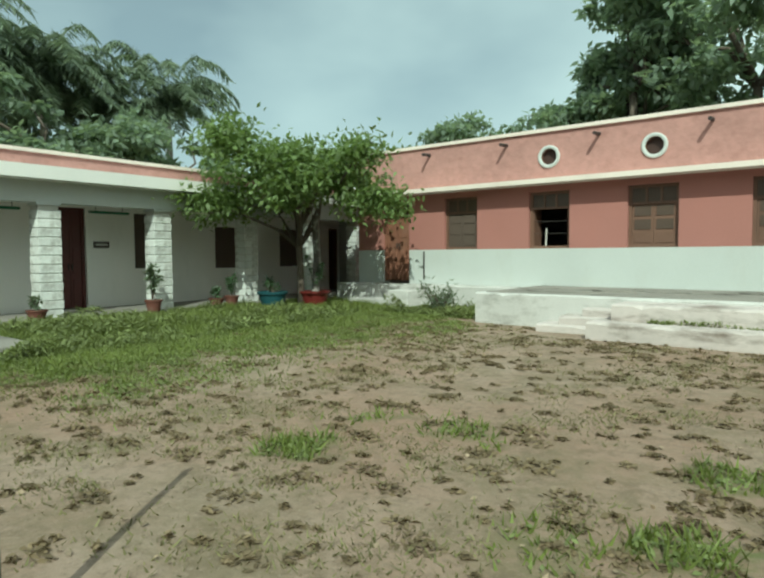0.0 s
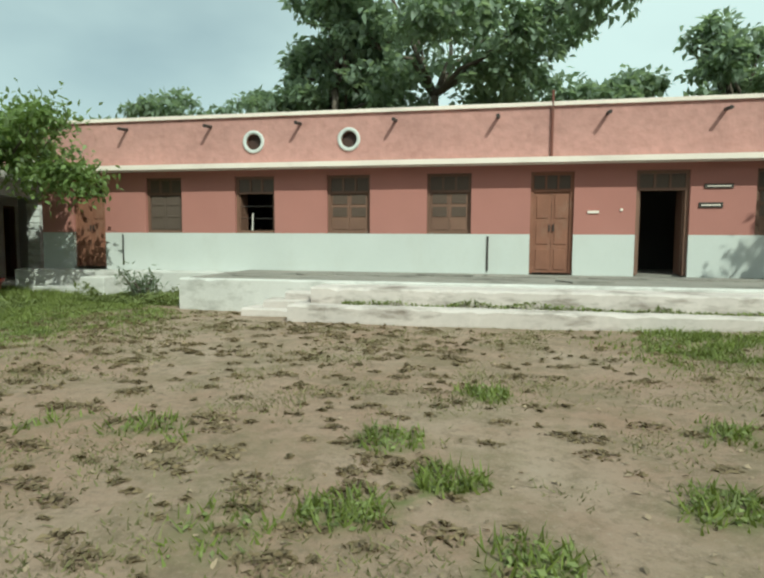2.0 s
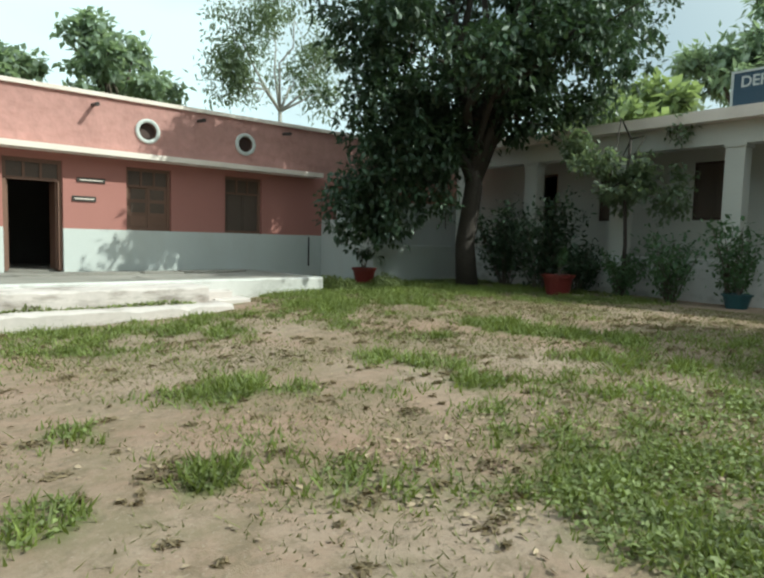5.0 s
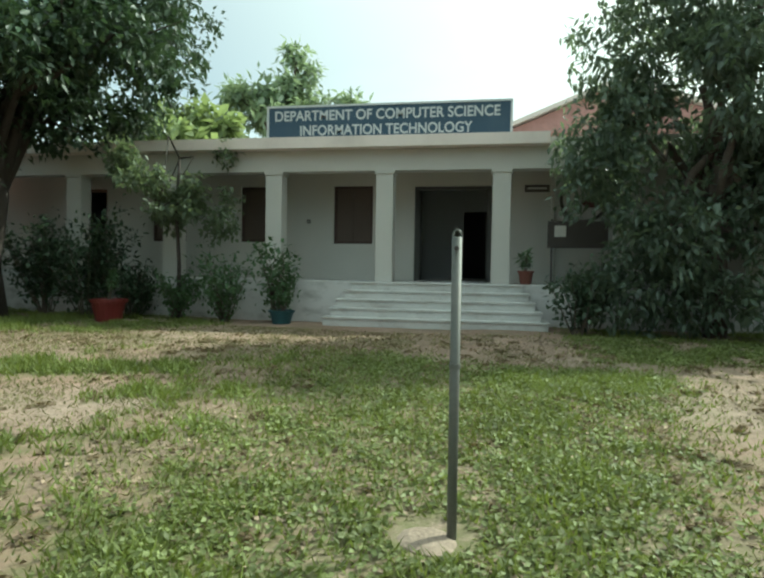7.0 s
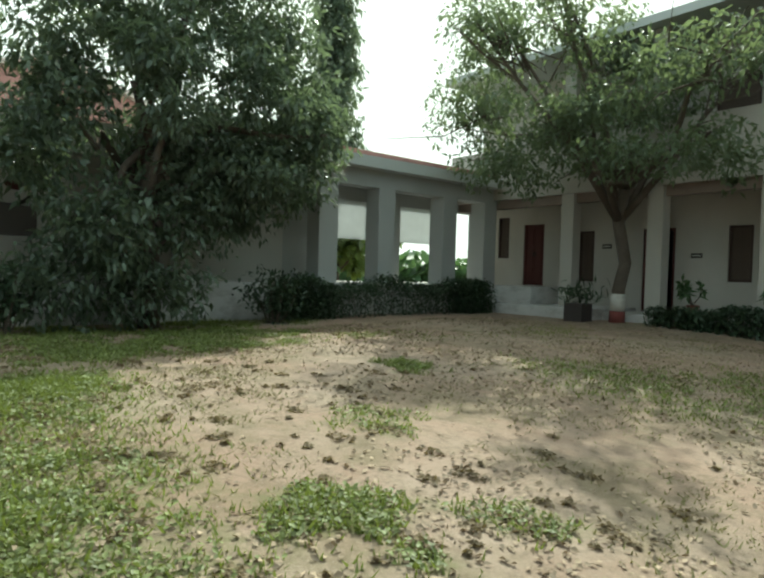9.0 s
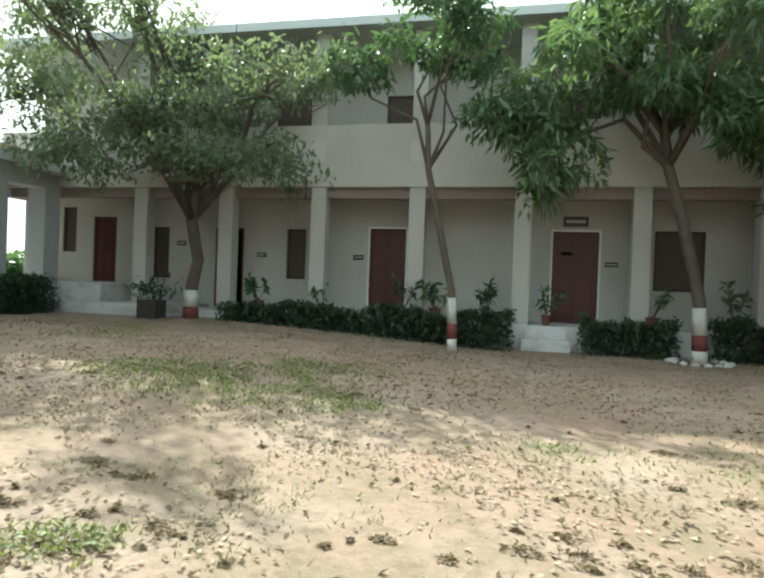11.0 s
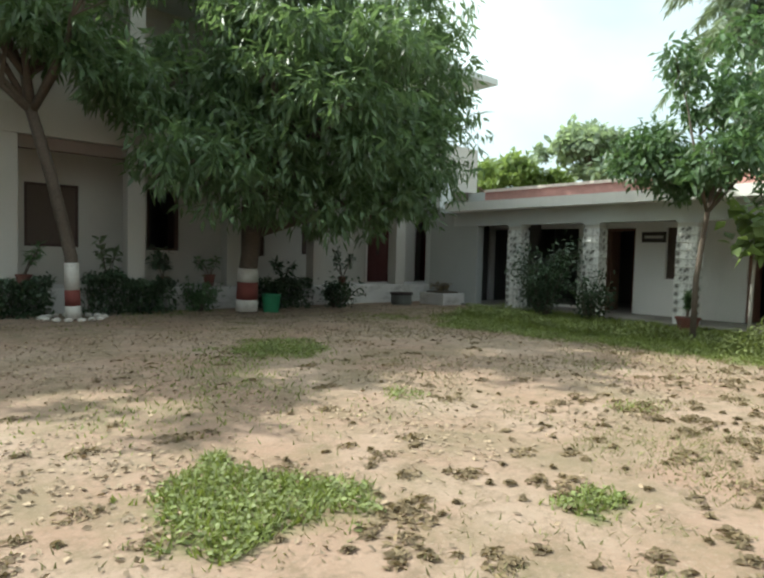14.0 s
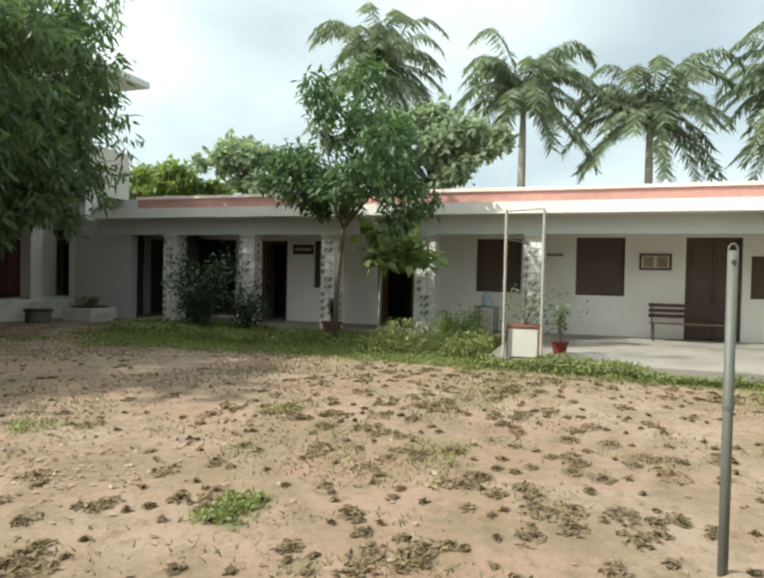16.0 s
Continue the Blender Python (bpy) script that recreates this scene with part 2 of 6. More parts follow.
def lathe(bm, at, profile, sides=20):
    """Turns (radius, height) pairs round the upright through at."""
    rings = [[bm.verts.new((at[0] + r * math.cos(2 * math.pi * k / sides), at[1] + r * math.sin(2 * math.pi * k / sides), at[2] + h)) for k in range(sides)] for r, h in profile]
    for a, b in zip(rings, rings[1:]):
        for k in range(sides):
            bm.faces.new((a[k], a[(k + 1) % sides], b[(k + 1) % sides], b[k]))
    bm.faces.new(rings[0][::-1])
    bm.faces.new(rings[-1])
    return bm


def pierced(axis, v0, v1, u0, u1, z0, z1, holes):
    """A wall of real thickness along x (axis 'x', from v0 to v1 in y) or along y, with openings (u0, u1, z0, z1) that go through it."""
    us = sorted({u0, u1, *(min(max(h[i], u0), u1) for h in holes for i in (0, 1))})
    zs = sorted({z0, z1, *(min(max(h[i], z0), z1) for h in holes for i in (2, 3))})

    def solid(i, j):
        if not (0 <= i < len(us) - 1 and 0 <= j < len(zs) - 1):
            return False
        u, z = (us[i] + us[i + 1]) / 2, (zs[j] + zs[j + 1]) / 2
        return not any(h[0] < u < h[1] and h[2] < z < h[3] for h in holes)

    bm = bmesh.new()
    made = {}

    def vert(i, j, k):
        if (i, j, k) not in made:
            u, z, v = us[i], zs[j], (v0, v1)[k]
            made[i, j, k] = bm.verts.new((u, v, z) if axis == "x" else (v, u, z))
        return made[i, j, k]

    for i in range(len(us) - 1):
        for j in range(len(zs) - 1):
            if solid(i, j):
                for k in (0, 1):
                    bm.faces.new([vert(a, b, k) for a, b in ((i, j), (i + 1, j), (i + 1, j + 1), (i, j + 1))])
                for (di, dj), e in (((-1, 0), ((i, j), (i, j + 1))), ((1, 0), ((i + 1, j), (i + 1, j + 1))), ((0, -1), ((i, j), (i + 1, j))), ((0, 1), ((i, j + 1), (i + 1, j + 1)))):
                    if not solid(i + di, j + dj):
                        bm.faces.new([vert(*e[0], 0), vert(*e[1], 0), vert(*e[1], 1), vert(*e[0], 1)])
    bmesh.ops.recalc_face_normals(bm, faces=bm.faces)
    return bm


# ---------- ground height and plan of the grass ----------
def step01(a, b, x):
    t = np.clip((x - a) / (b - a), 0, 1)
    return t * t * (3 - 2 * t)


def ground_z(x, y):
    return 0.36 * step01(0.5, 10.5, x) + 0.08 * step01(-6.0, -12.0, y)


def surface_z(x, y):
    """The ground with its small unevenness."""
    near = step01(19, 16, np.maximum(np.abs(x), np.abs(y)))
    return ground_z(x, y) + near * (0.01 * wobble(x, y, 1.4, 2) + 0.018 * wobble(x, y, 2.4, 1))


GZ = lambda x, y: float(ground_z(np.float64(x), np.float64(y)))
WAVES = np.random.default_rng(5).normal(size=(3, 24, 3))


def wobble(x, y, size, k=0):
    """Smooth noise between about -1 and 1 over the plan."""
    s = np.zeros_like(x, dtype=float)
    for a, b, c in WAVES[k]:
        s += np.sin((a * x + b * y) * 2.2 / size + 7 * c)
    return s / 5.0


# tufts and mats of grass: x, y, radius, thickness
PATCHES = [(-3.5, 3.3, .45, .8), (-1.25, 2.95, .35, .35), (-.6, 3.3, .3, .7), (-2.7, 4.4, .55, .5), (-.06, 3.85, .38, 1), (1.4, 3.75, .36, .7),
           (2.45, 3.7, .4, 1), (1.9, 5.25, .4, .7), (3.1, 5.6, .5, .8), (0, 6, .35, .7), (.4, 3, .3, .7), (-.7, 4.5, .35, .6), (-3.5, 4.4, .5, .5),
           (-.47, -3.5, .74, 1), (-.2, -3.2, .42, 1), (-.78, -3.25, .48, 1), (-2.35, -2.1, .32, .9), (4.66, -1.95, .4, .8), (4, -1.95, .2, .8), (7.8, -5.4, .6, .7),
           (-4, -8.5, 1.2, .6), (4, -2.8, .4, .5), (6, -3.4, .6, .4), (-3.6, -5.2, .4, .4), (-4.2, -1.0, .5, .3), (-5.2, -3.2, .45, .35), (1.3, -6.2, .5, .35), (3.5, -7.2, .9, .4)]


def grass_at(x, y):
    """How thick green grass stands at a place, 0 to 1."""
    n1, n2, n3 = wobble(x, y, 3.2, 0), wobble(x, y, 0.9, 1), wobble(x, y, 0.3, 2)
    west = step01(-4.6, -8.8, x + 0.14 * (y - 6) + 0.6 * n1) * step01(0.5, 4.0, y + n1)
    west = np.maximum(west, 0.9 * step01(-8.7, -10.2, x + 0.4 * n2) * step01(-12, -10, y))
    north = 0.85 * step01(6.5, 8.6, y + 0.8 * n1 + 0.3 * n2 + 0.9 * step01(3, 6, x)) * step01(0.5, 3.5, x)
    north = np.maximum(north, step01(9.2, 11.5, y + 0.3 * n2) * step01(-6.0, -7.2, x))
    east = 0.95 * step01(2.7, 4.2, x + 0.4 * n2) * step01(-2.6, -0.6, y + 0.4 * n1 + 0.12 * (x - 4)) * (0.7 + 0.3 * step01(-0.5, 0.5, n1 + n2)) * step01(9.9, 8.3, x + 0.5 * n1) * step01(8.0, 5.5, y)
    foot = 0.75 * step01(9.0, 10.6, x + 0.5 * n1) * step01(-0.4, -1.8, y + 0.4 * n2) * step01(-8.8, -6.8, y + 0.5 * n1)
    south = 0.35 * step01(-0.1, 0.9, n1) * step01(-11, -9, -np.abs(x)) * step01(-3.0, -8.0, y)
    g = np.maximum.reduce([west, north, south, foot])
    g = g * np.clip(0.66 + 0.45 * n2 + 0.3 * n1 + 0.4 * n3, 0.1, 1)
    g = np.maximum(g, west * step01(-6.2, -8.4, x) * np.clip(0.75 + 0.3 * n3, 0.4, 1))
    worn = step01(1.2, 3.6, y + 0.5 * n1)
    g = np.maximum(g, east * np.clip((0.85 - 0.4 * worn) + (0.2 + 0.3 * worn) * n2 + (0.1 + 0.25 * worn) * n1 + 0.35 * n3, 0.62 - 0.58 * worn, 1))
    for px, py, r, k in PATCHES:
        d = np.hypot(x - px, (y - py)) / (0.85 * r) + 0.3 * n2 + 0.3 * n3
        g = np.maximum(g, 0.88 * k * step01(1.25, 0.45, d))
    return np.clip(g, 0, 1)


# ---------- ground ----------
def axis_steps(half, fine, far):
    inner = np.arange(-half, half + 1e-6, fine)
    outer = half + np.cumsum(np.geomspace(0.6, far, 14))
    return np.concatenate([-outer[::-1], inner, outer])


def build_ground():
    xs, ys = axis_steps(19.0, 0.2, 260), axis_steps(19.0, 0.2, 260)
    X, Y = np.meshgrid(xs, ys)
    near = step01(19, 16, np.maximum(np.abs(X), np.abs(Y)))
    G = grass_at(X, Y) * near + (1 - near) * 0.5
    Z = surface_z(X, Y)
    nx, ny = len(xs), len(ys)
    me = bpy.data.meshes.new("ground")
    idx = np.arange(nx * ny).reshape(ny, nx)
    quads = np.stack([idx[:-1, :-1], idx[:-1, 1:], idx[1:, 1:], idx[1:, :-1]], -1).reshape(-1, 4)
    me.from_pydata(np.stack([X, Y, Z], -1).reshape(-1, 3).tolist(), [], quads.tolist())
    att = me.attributes.new("grass", "FLOAT", "POINT")
    att.data.foreach_set("value", G.reshape(-1).astype(np.float32))
    m = bpy.data.materials.new("sandy earth")
    m.use_nodes = True
    n, l = m.node_tree.nodes, m.node_tree.links
    bs = n["Principled BSDF"]
    bs.inputs["Roughness"].default_value = 0.95
    co = n.new("ShaderNodeTexCoord")

    def noise_node(scale, detail=6, rough=0.6):
        t = n.new("ShaderNodeTexNoise")
        t.inputs["Scale"].default_value, t.inputs["Detail"].default_value, t.inputs["Roughness"].default_value = scale, detail, rough
        l.new(co.outputs["Object"], t.inputs["Vector"])
        return t.outputs["Fac"]

    def spread(src, lo, hi, to=1.0):
        r = n.new("ShaderNodeMapRange")
        r.inputs["From Min"].default_value, r.inputs["From Max"].default_value, r.inputs["To Max"].default_value = lo, hi, to
        l.new(src, r.inputs["Value"])
        return r.outputs["Result"]

    def mix(fac, a, b):
        x = n.new("ShaderNodeMix")
        x.data_type = "RGBA"
        for socket, v in (("Factor", fac), ("A", a), ("B", b)):
            if isinstance(v, tuple):
                x.inputs[socket].default_value = (*v, 1)
            else:
                l.new(v, x.inputs[socket])
        return x.outputs["Result"]

    sand = mix(spread(noise_node(0.35, 4), 0.4, 0.62), (0.30, 0.198, 0.145), (0.335, 0.252, 0.195))
    sand = mix(spread(noise_node(1.6, 8, 0.7), 0.5, 0.72, 0.5), sand, (0.23, 0.135, 0.088))
    sand = mix(spread(noise_node(0.9, 9, 0.78), 0.46, 0.6, 0.7), sand, (0.175, 0.14, 0.08))
    sand = mix(spread(noise_node(3.4, 10, 0.8), 0.5, 0.62, 0.65), sand, (0.15, 0.11, 0.068))
    sand = mix(spread(noise_node(9, 8, 0.75), 0.53, 0.66, 0.75), sand, (0.17, 0.125, 0.085))
    sand = mix(spread(noise_node(38, 5, 0.7), 0.58, 0.7, 0.6), sand, (0.40, 0.33, 0.27))
    at = n.new("ShaderNodeAttribute")
    at.attribute_name = "grass"
    turf = mix(noise_node(6, 6, 0.7), (0.10, 0.12, 0.035), (0.155, 0.16, 0.06))
    ad = n.new("ShaderNodeMath")
    ad.operation = "MULTIPLY"
    l.new(at.outputs["Fac"], ad.inputs[0])
    l.new(spread(noise_node(5, 7, 0.75), 0.3, 0.6, 1.25), ad.inputs[1])
    colour = mix(spread(ad.outputs[0], 0.1, 0.6, 0.9), sand, turf)
    l.new(colour, bs.inputs["Base Color"])
    bp = n.new("ShaderNodeBump")
    bp.inputs["Strength"].default_value, bp.inputs["Distance"].default_value = 0.6, 0.03
    l.new(noise_node(14, 8, 0.75), bp.inputs["Height"])
    l.new(bp.outputs["Normal"], bs.inputs["Normal"])
    me.materials.append(m)
    me.polygons.foreach_set("use_smooth", [True] * len(me.polygons))
    return tagged(new("ground", me), "sandy courtyard earth with worn grass and dry clods", "ground", kind="structure")


build_ground()

# ---------- windows and doors ----------
def oriented(axis, face, out, u0, u1, d0, d1, z0, z1):
    """A box on a wall: u along the wall, d metres out of the wall's face."""
    v0, v1 = sorted((face + out * d0, face + out * d1))
    return (u0, u1, v0, v1, z0, z1) if axis == "x" else (v0, v1, u0, u1, z0, z1)


COUNT = {"window": 0, "door": 0}


def numbered(kind):
    COUNT[kind] += 1
    return f"{kind}_{COUNT[kind]}"


def base_of(axis, face, u0, u1, z0):
    return ((u0 + u1) / 2, face, z0) if axis == "x" else (face, (u0 + u1) / 2, z0)


def shutter_window(axis, face, out, u0, u1, z0, z1, wood, label, transom=0.33, open_lower=False, leaves=2, inset=0.1, panel=None):
    """A framed timber window with a three-light transom over panelled shutters."""
    w = thing(numbered("window"), base_of(axis, face, u0, u1, z0), label, "window", kind="structure")
    o = lambda *a: oriented(axis, face, out, *a)
    f, d0, d1 = 0.07, -inset - 0.08, -inset
    zt = z1 - transom if transom else z1 - f
    frame_boxes = [o(u0, u0 + f, d0, d1, z0, z1), o(u1 - f, u1, d0, d1, z0, z1), o(u0 + f, u1 - f, d0, d1, z1 - f, z1), o(u0 + f, u1 - f, d0, d1, z0, z0 + f)]
    if transom:
        frame_boxes.append(o(u0 + f, u1 - f, d0, d1 + 0.01, zt - 0.05, zt))
    part("window_frame", boxes(*frame_boxes), wood, w)
    if transom:
        n = 3
        for k in range(n):
            a, b = u0 + f + (u1 - u0 - 2 * f) * k / n, u0 + f + (u1 - u0 - 2 * f) * (k + 1) / n
            part("pane", boxes(o(a, b, d0 + 0.03, d0 + 0.036, zt, z1 - f)), M_GLASSDARK, w)
            if k:
                part("mullion", boxes(o(a - 0.022, a + 0.022, d0 + 0.04, d1 - 0.005, zt, z1 - f)), wood, w)
    top = zt - 0.05 if transom else z1 - f
    if open_lower:
        for a, b in ((u0 + f, u0 + f + 0.03), (u1 - f - 0.03, u1 - f)):
            part("shutter", boxes(o(a, b, d0 - 0.42, d0 + 0.04, z0 + f, top)), wood, w)
        for k in range(2):
            z = z0 + f + (top - z0 - f) * (k + 1) / 3
            part("bar", boxes(o(u0 + f, u1 - f, d0 + 0.03, d0 + 0.04, z - 0.006, z + 0.006)), M_IRON, w)
        return w
    mid = (u0 + u1) / 2
    for k in range(leaves):
        a, b = (u0 + f, mid) if k == 0 else (mid, u1 - f)
        if leaves == 1:
            a, b = u0 + f, u1 - f
        leaf = part("shutter", boxes(o(a + 0.004, b - 0.004, d0 + 0.015, d0 + 0.045, z0 + f, top)), panel or wood, w)
        h = (top - z0 - f)
        for r in range(3):
            za, zb = z0 + f + h * r / 3 + 0.04, z0 + f + h * (r + 1) / 3 - 0.04
            part("panel", boxes(o(a + 0.06, b - 0.06, d0 + 0.0455, d0 + 0.06, za, zb)), panel or (M_GLASSDARK if r > 0 else wood), leaf)
    return w


def plank_door(axis, face, out, u0, u1, z0, z1, wood, label, transom=0.0, inset=0.08, is_open=False, panels=True):
    """A framed double door, shut or standing open inwards."""
    w = thing(numbered("door"), base_of(axis, face, u0, u1, z0), label, "door", kind="structure")
    o = lambda *a: oriented(axis, face, out, *a)
    f, d0, d1 = 0.08, -inset - 0.09, -inset
    zt = z1 - transom if transom else z1 - f
    fr = [o(u0, u0 + f, d0, d1, z0, z1), o(u1 - f, u1, d0, d1, z0, z1), o(u0 + f, u1 - f, d0, d1, z1 - f, z1)]
    if transom:
        fr.append(o(u0 + f, u1 - f, d0, d1 + 0.01, zt - 0.06, zt))
        for k in range(3):
            a, b = u0 + f + (u1 - u0 - 2 * f) * k / 3, u0 + f + (u1 - u0 - 2 * f) * (k + 1) / 3
            part("pane", boxes(o(a, b, d0 + 0.03, d0 + 0.036, zt, z1 - f)), M_GLASSDARK, w)
            if k:
                part("mullion", boxes(o(a - 0.022, a + 0.022, d0 + 0.04, d1 - 0.005, zt, z1 - f)), wood, w)
    part("door_frame", boxes(*fr), wood, w)
    top = zt - 0.06 if transom else z1 - f
    mid = (u0 + u1) / 2
    for k in range(2):
        a, b = (u0 + f, mid) if k == 0 else (mid, u1 - f)
        if is_open:
            e = (a, a + 0.04) if k == 0 else (b - 0.04, b)
            part("door_leaf", boxes(o(e[0], e[1], d0 - 0.55, d0, z0 + 0.02, top)), wood, w)
            continue
        leaf = part("door_leaf", boxes(o(a + 0.004, b - 0.004, d0 + 0.01, d0 + 0.05, z0 + 0.02, top)), wood, w)
        if panels:
            h = top - z0
            for r, (za, zb) in enumerate(((0.05, 0.3), (0.36, 0.62), (0.68, 0.95))):
                part("panel", boxes(o(a + 0.07, b - 0.07, d0 + 0.0505, d0 + 0.068, z0 + h * za, z0 + h * zb), bevel=0.006), wood, leaf)
        hz = z0 + 1.0
        hu = mid - 0.06 if k == 0 else mid + 0.03
        part("handle", boxes(o(hu, hu + 0.03, d0 + 0.05, d0 + 0.085, hz, hz + 0.16), bevel=0.005), M_IRON, leaf)
    return w


# ---------- north: salmon building on its platform ----------
NW, NL, NR = 15.0, -12.7, 17.5
FLOOR_N, DADO, TOP_N = 0.68, 1.63, 4.6
N_WIN = [(-9.45, -8.38), (-6.85, -5.75), (-4.34, -3.22), (-1.79, -.71), (5.52, 6.58), (8.0, 9.08)]
N_DOORS = [(-11.7, -10.7), (.68, 1.67), (3.03, 4.17)]
n_holes = [(a, b, DADO, 3.1) for a, b in N_WIN] + [(a, b, 0, 3.1) for a, b in N_DOORS]
structure("wall_north_1", pierced("x", NW - 0.004, NW + 0.3, NL, NR, -0.1, DADO, n_holes), M_WHITE, "whitewashed dado of the long north building")
n_up = pierced("x", NW, NW + 0.3, NL, NR, DADO, 3.26, n_holes)
structure("wall_north_2", n_up, M_PINK_LOW, "deeper salmon wall under the ledge")
ROUND = [-6.3, -3.76, 6.02, 8.57]
structure("wall_north_3", pierced("x", NW, NW + 0.3, NL, NR, 3.26, TOP_N, [(x - .2, x + .2, 3.77, 4.17) for x in ROUND]), M_PINK, "rough salmon limewashed parapet wall with patches")
structure("ledge", boxes((NL - 0.1, 10.75, NW - 0.5, NW, 3.26, 3.38)), M_LEDGE, "pale pink rain ledge over the windows", "ledge")
structure("trim_north", boxes((NL - 0.06, NR, NW - 0.07, NW + 0.37, TOP_N, TOP_N + 0.09)), M_LEDGE, "pale coping along the parapet top", "coping")
structure("wall_north_side_1", boxes((NL, NL + 0.3, NW + 0.3, 22, -0.1, TOP_N)), M_PINK, "salmon end wall of the north building")
structure("wall_north_side_2", boxes((NR - 0.3, NR, NW + 0.3, 22, -0.1, TOP_N)), M_PINK, "salmon end wall of the north building")
# rear wall, ceiling and partition take the room shade from their dark colour
structure("wall_north_back", boxes((NL, NR, 22, 22.3, -0.1, TOP_N)), M_ROOM_SHADE, "plain rear wall of the north building")
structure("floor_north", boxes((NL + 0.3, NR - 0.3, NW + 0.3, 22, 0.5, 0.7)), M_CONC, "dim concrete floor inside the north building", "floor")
structure("ceiling_north", boxes((NL + 0.3, NR - 0.3, NW + 0.3, 22, 3.5, 3.75)), M_ROOM_SHADE, "ceiling slab inside the north building, coloured dark for room shade", "ceiling")
structure("wall_north_inner", boxes((NL + 0.3, NR - 0.3, 18.4, 18.6, 0.7, 3.5)), M_ROOM_SHADE, "partition inside the north building, coloured dark for room shade")
for x in ROUND:
    v = thing("window_round", (x, NW, 3.97), "white-ringed round vent in the salmon parapet", "vent", "round vents", "structure")
    bm = bmesh.new()
    rings = []
    for r, d in ((.29, 0.0), (.29, -.035), (.275, -.05), (.215, -.05), (.2, -.02)):
        rings.append([bm.verts.new((x + r * math.cos(2 * math.pi * k / 28), NW + d, 3.97 + r * math.sin(2 * math.pi * k / 28))) for k in range(28)])
    for a, b in zip(rings, rings[1:]):
        for k in range(28):
            bm.faces.new((a[k], b[k], b[(k + 1) % 28], a[(k + 1) % 28]))
    part("ring", bm, M_WHITE, v, smooth=True)
    bm = bmesh.new()
    rings = [[bm.verts.new((x + .2 * math.cos(2 * math.pi * k / 28), NW + d, 3.97 + .2 * math.sin(2 * math.pi * k / 28))) for k in range(28)] for d in (-.02, .12)]
    for k in range(28):
        bm.faces.new((rings[0][k], rings[1][k], rings[1][(k + 1) % 28], rings[0][(k + 1) % 28]))
    part("reveal", bm, M_BROWN, v, "dark reddish inner reveal")
    # plain dark panel gives the vent hole its shaded depth
    part("grille", boxes((x - .199, x + .199, NW + .1, NW + .12, 3.771, 4.169)), M_DKWOOD, v, "plain dark panel for the shaded inside of the vent")
for i, (a, b) in enumerate(N_WIN):
    shutter_window("x", NW, -1, a, b, DADO, 3.1, M_BROWN, "brown timber window with transom, its shutters standing open" if i == 1 else "brown timber window with three-light transom and shut shutters", 0.4, i == 1, panel=M_MESH if i in (0, 5) else None)
bm = tube(bmesh.new(), [(-6.42, NW + .12, DADO + .07), (-6.4, NW + .12, DADO + .52)], [.02, .02], 8)
tagged(part("window_stay", bm, M_BAND_W), "pale stick propped in the open window", "stick")
plank_door("x", NW, -1, -11.7, -10.7, FLOOR_N, 3.1, M_WORN, "worn brown timber door beside the corner, shut", 0.4)
plank_door("x", NW, -1, .68, 1.67, FLOOR_N + 0.02, 3.1, M_WORN, "worn orange-brown double door, bleached at the foot", 0.4)
plank_door("x", NW, -1, 3.03, 4.17, FLOOR_N + 0.02, 3.1, M_BROWN, "dark brown doorway with its leaves standing open", 0.4, is_open=True)
for k in range(9):
    x = -9.95 + 2.46 * k
    bm = tube(bmesh.new(), [(x, NW + 0.1, 4.4), (x, NW - 0.38, 4.36)], [.045, .045], 8)
    tagged(part("rain_spout", bm, M_IRON), "short dark rain spout out of the salmon parapet", "spout", "rain spouts")
bm = tube(bmesh.new(), [(1.13, NW - 0.05, 3.38), (1.13, NW - 0.05, 4.95)], [.03, .03], 8)
tagged(part("drain_pipe", bm, M_TERRA), "thin rust-red pipe up the salmon parapet", "pipe")
for x in (-10.15, -0.3, 10.6):
    bm = tube(bmesh.new(), [(x, NW - 0.03, .75), (x, NW - 0.03, DADO - 0.05)], [.022, .022], 8)
    tagged(part("drain_pipe", bm, M_IRON), "thin dark pipe down the white dado", "pipe", "dado pipes")
# platform and its steps
def rough_block(x0, x1, y0, y1, z0, z1, seed, chip=0.014, every=0.17):
    """Masonry with a worn, chipped front edge: sections along x, each a little different."""
    rg = random.Random(seed)
    n = max(3, int((x1 - x0) / every))
    bm = bmesh.new()
    rings = []
    wave = 0.0
    for i in range(n + 1):
        wave = 0.7 * wave + rg.uniform(-chip, chip) * 0.5
        c = 0.02 + abs(rg.gauss(0, chip)) * (2.2 if rg.random() < 0.08 else 1)
        x = x0 + (x1 - x0) * i / n
        f = y0 + wave * 0.6
        rings.append([bm.verts.new((x, *q)) for q in ((f, z0), (f - rg.uniform(0, .012), (z0 + z1) / 2), (f, z1 - c), (f + c * 0.7, z1 - 0.3 * c + wave * 0.25), (f + c * 1.8, z1 + wave * 0.3), (y1, z1), (y1, z0))])
    for a, b in zip(rings, rings[1:]):
        for k in range(7):
            bm.faces.new((a[k], a[(k + 1) % 7], b[(k + 1) % 7], b[k]))
    bm.faces.new(rings[0][::-1]), bm.faces.new(rings[-1])
    bmesh.ops.recalc_face_normals(bm, faces=bm.faces)
    return bm


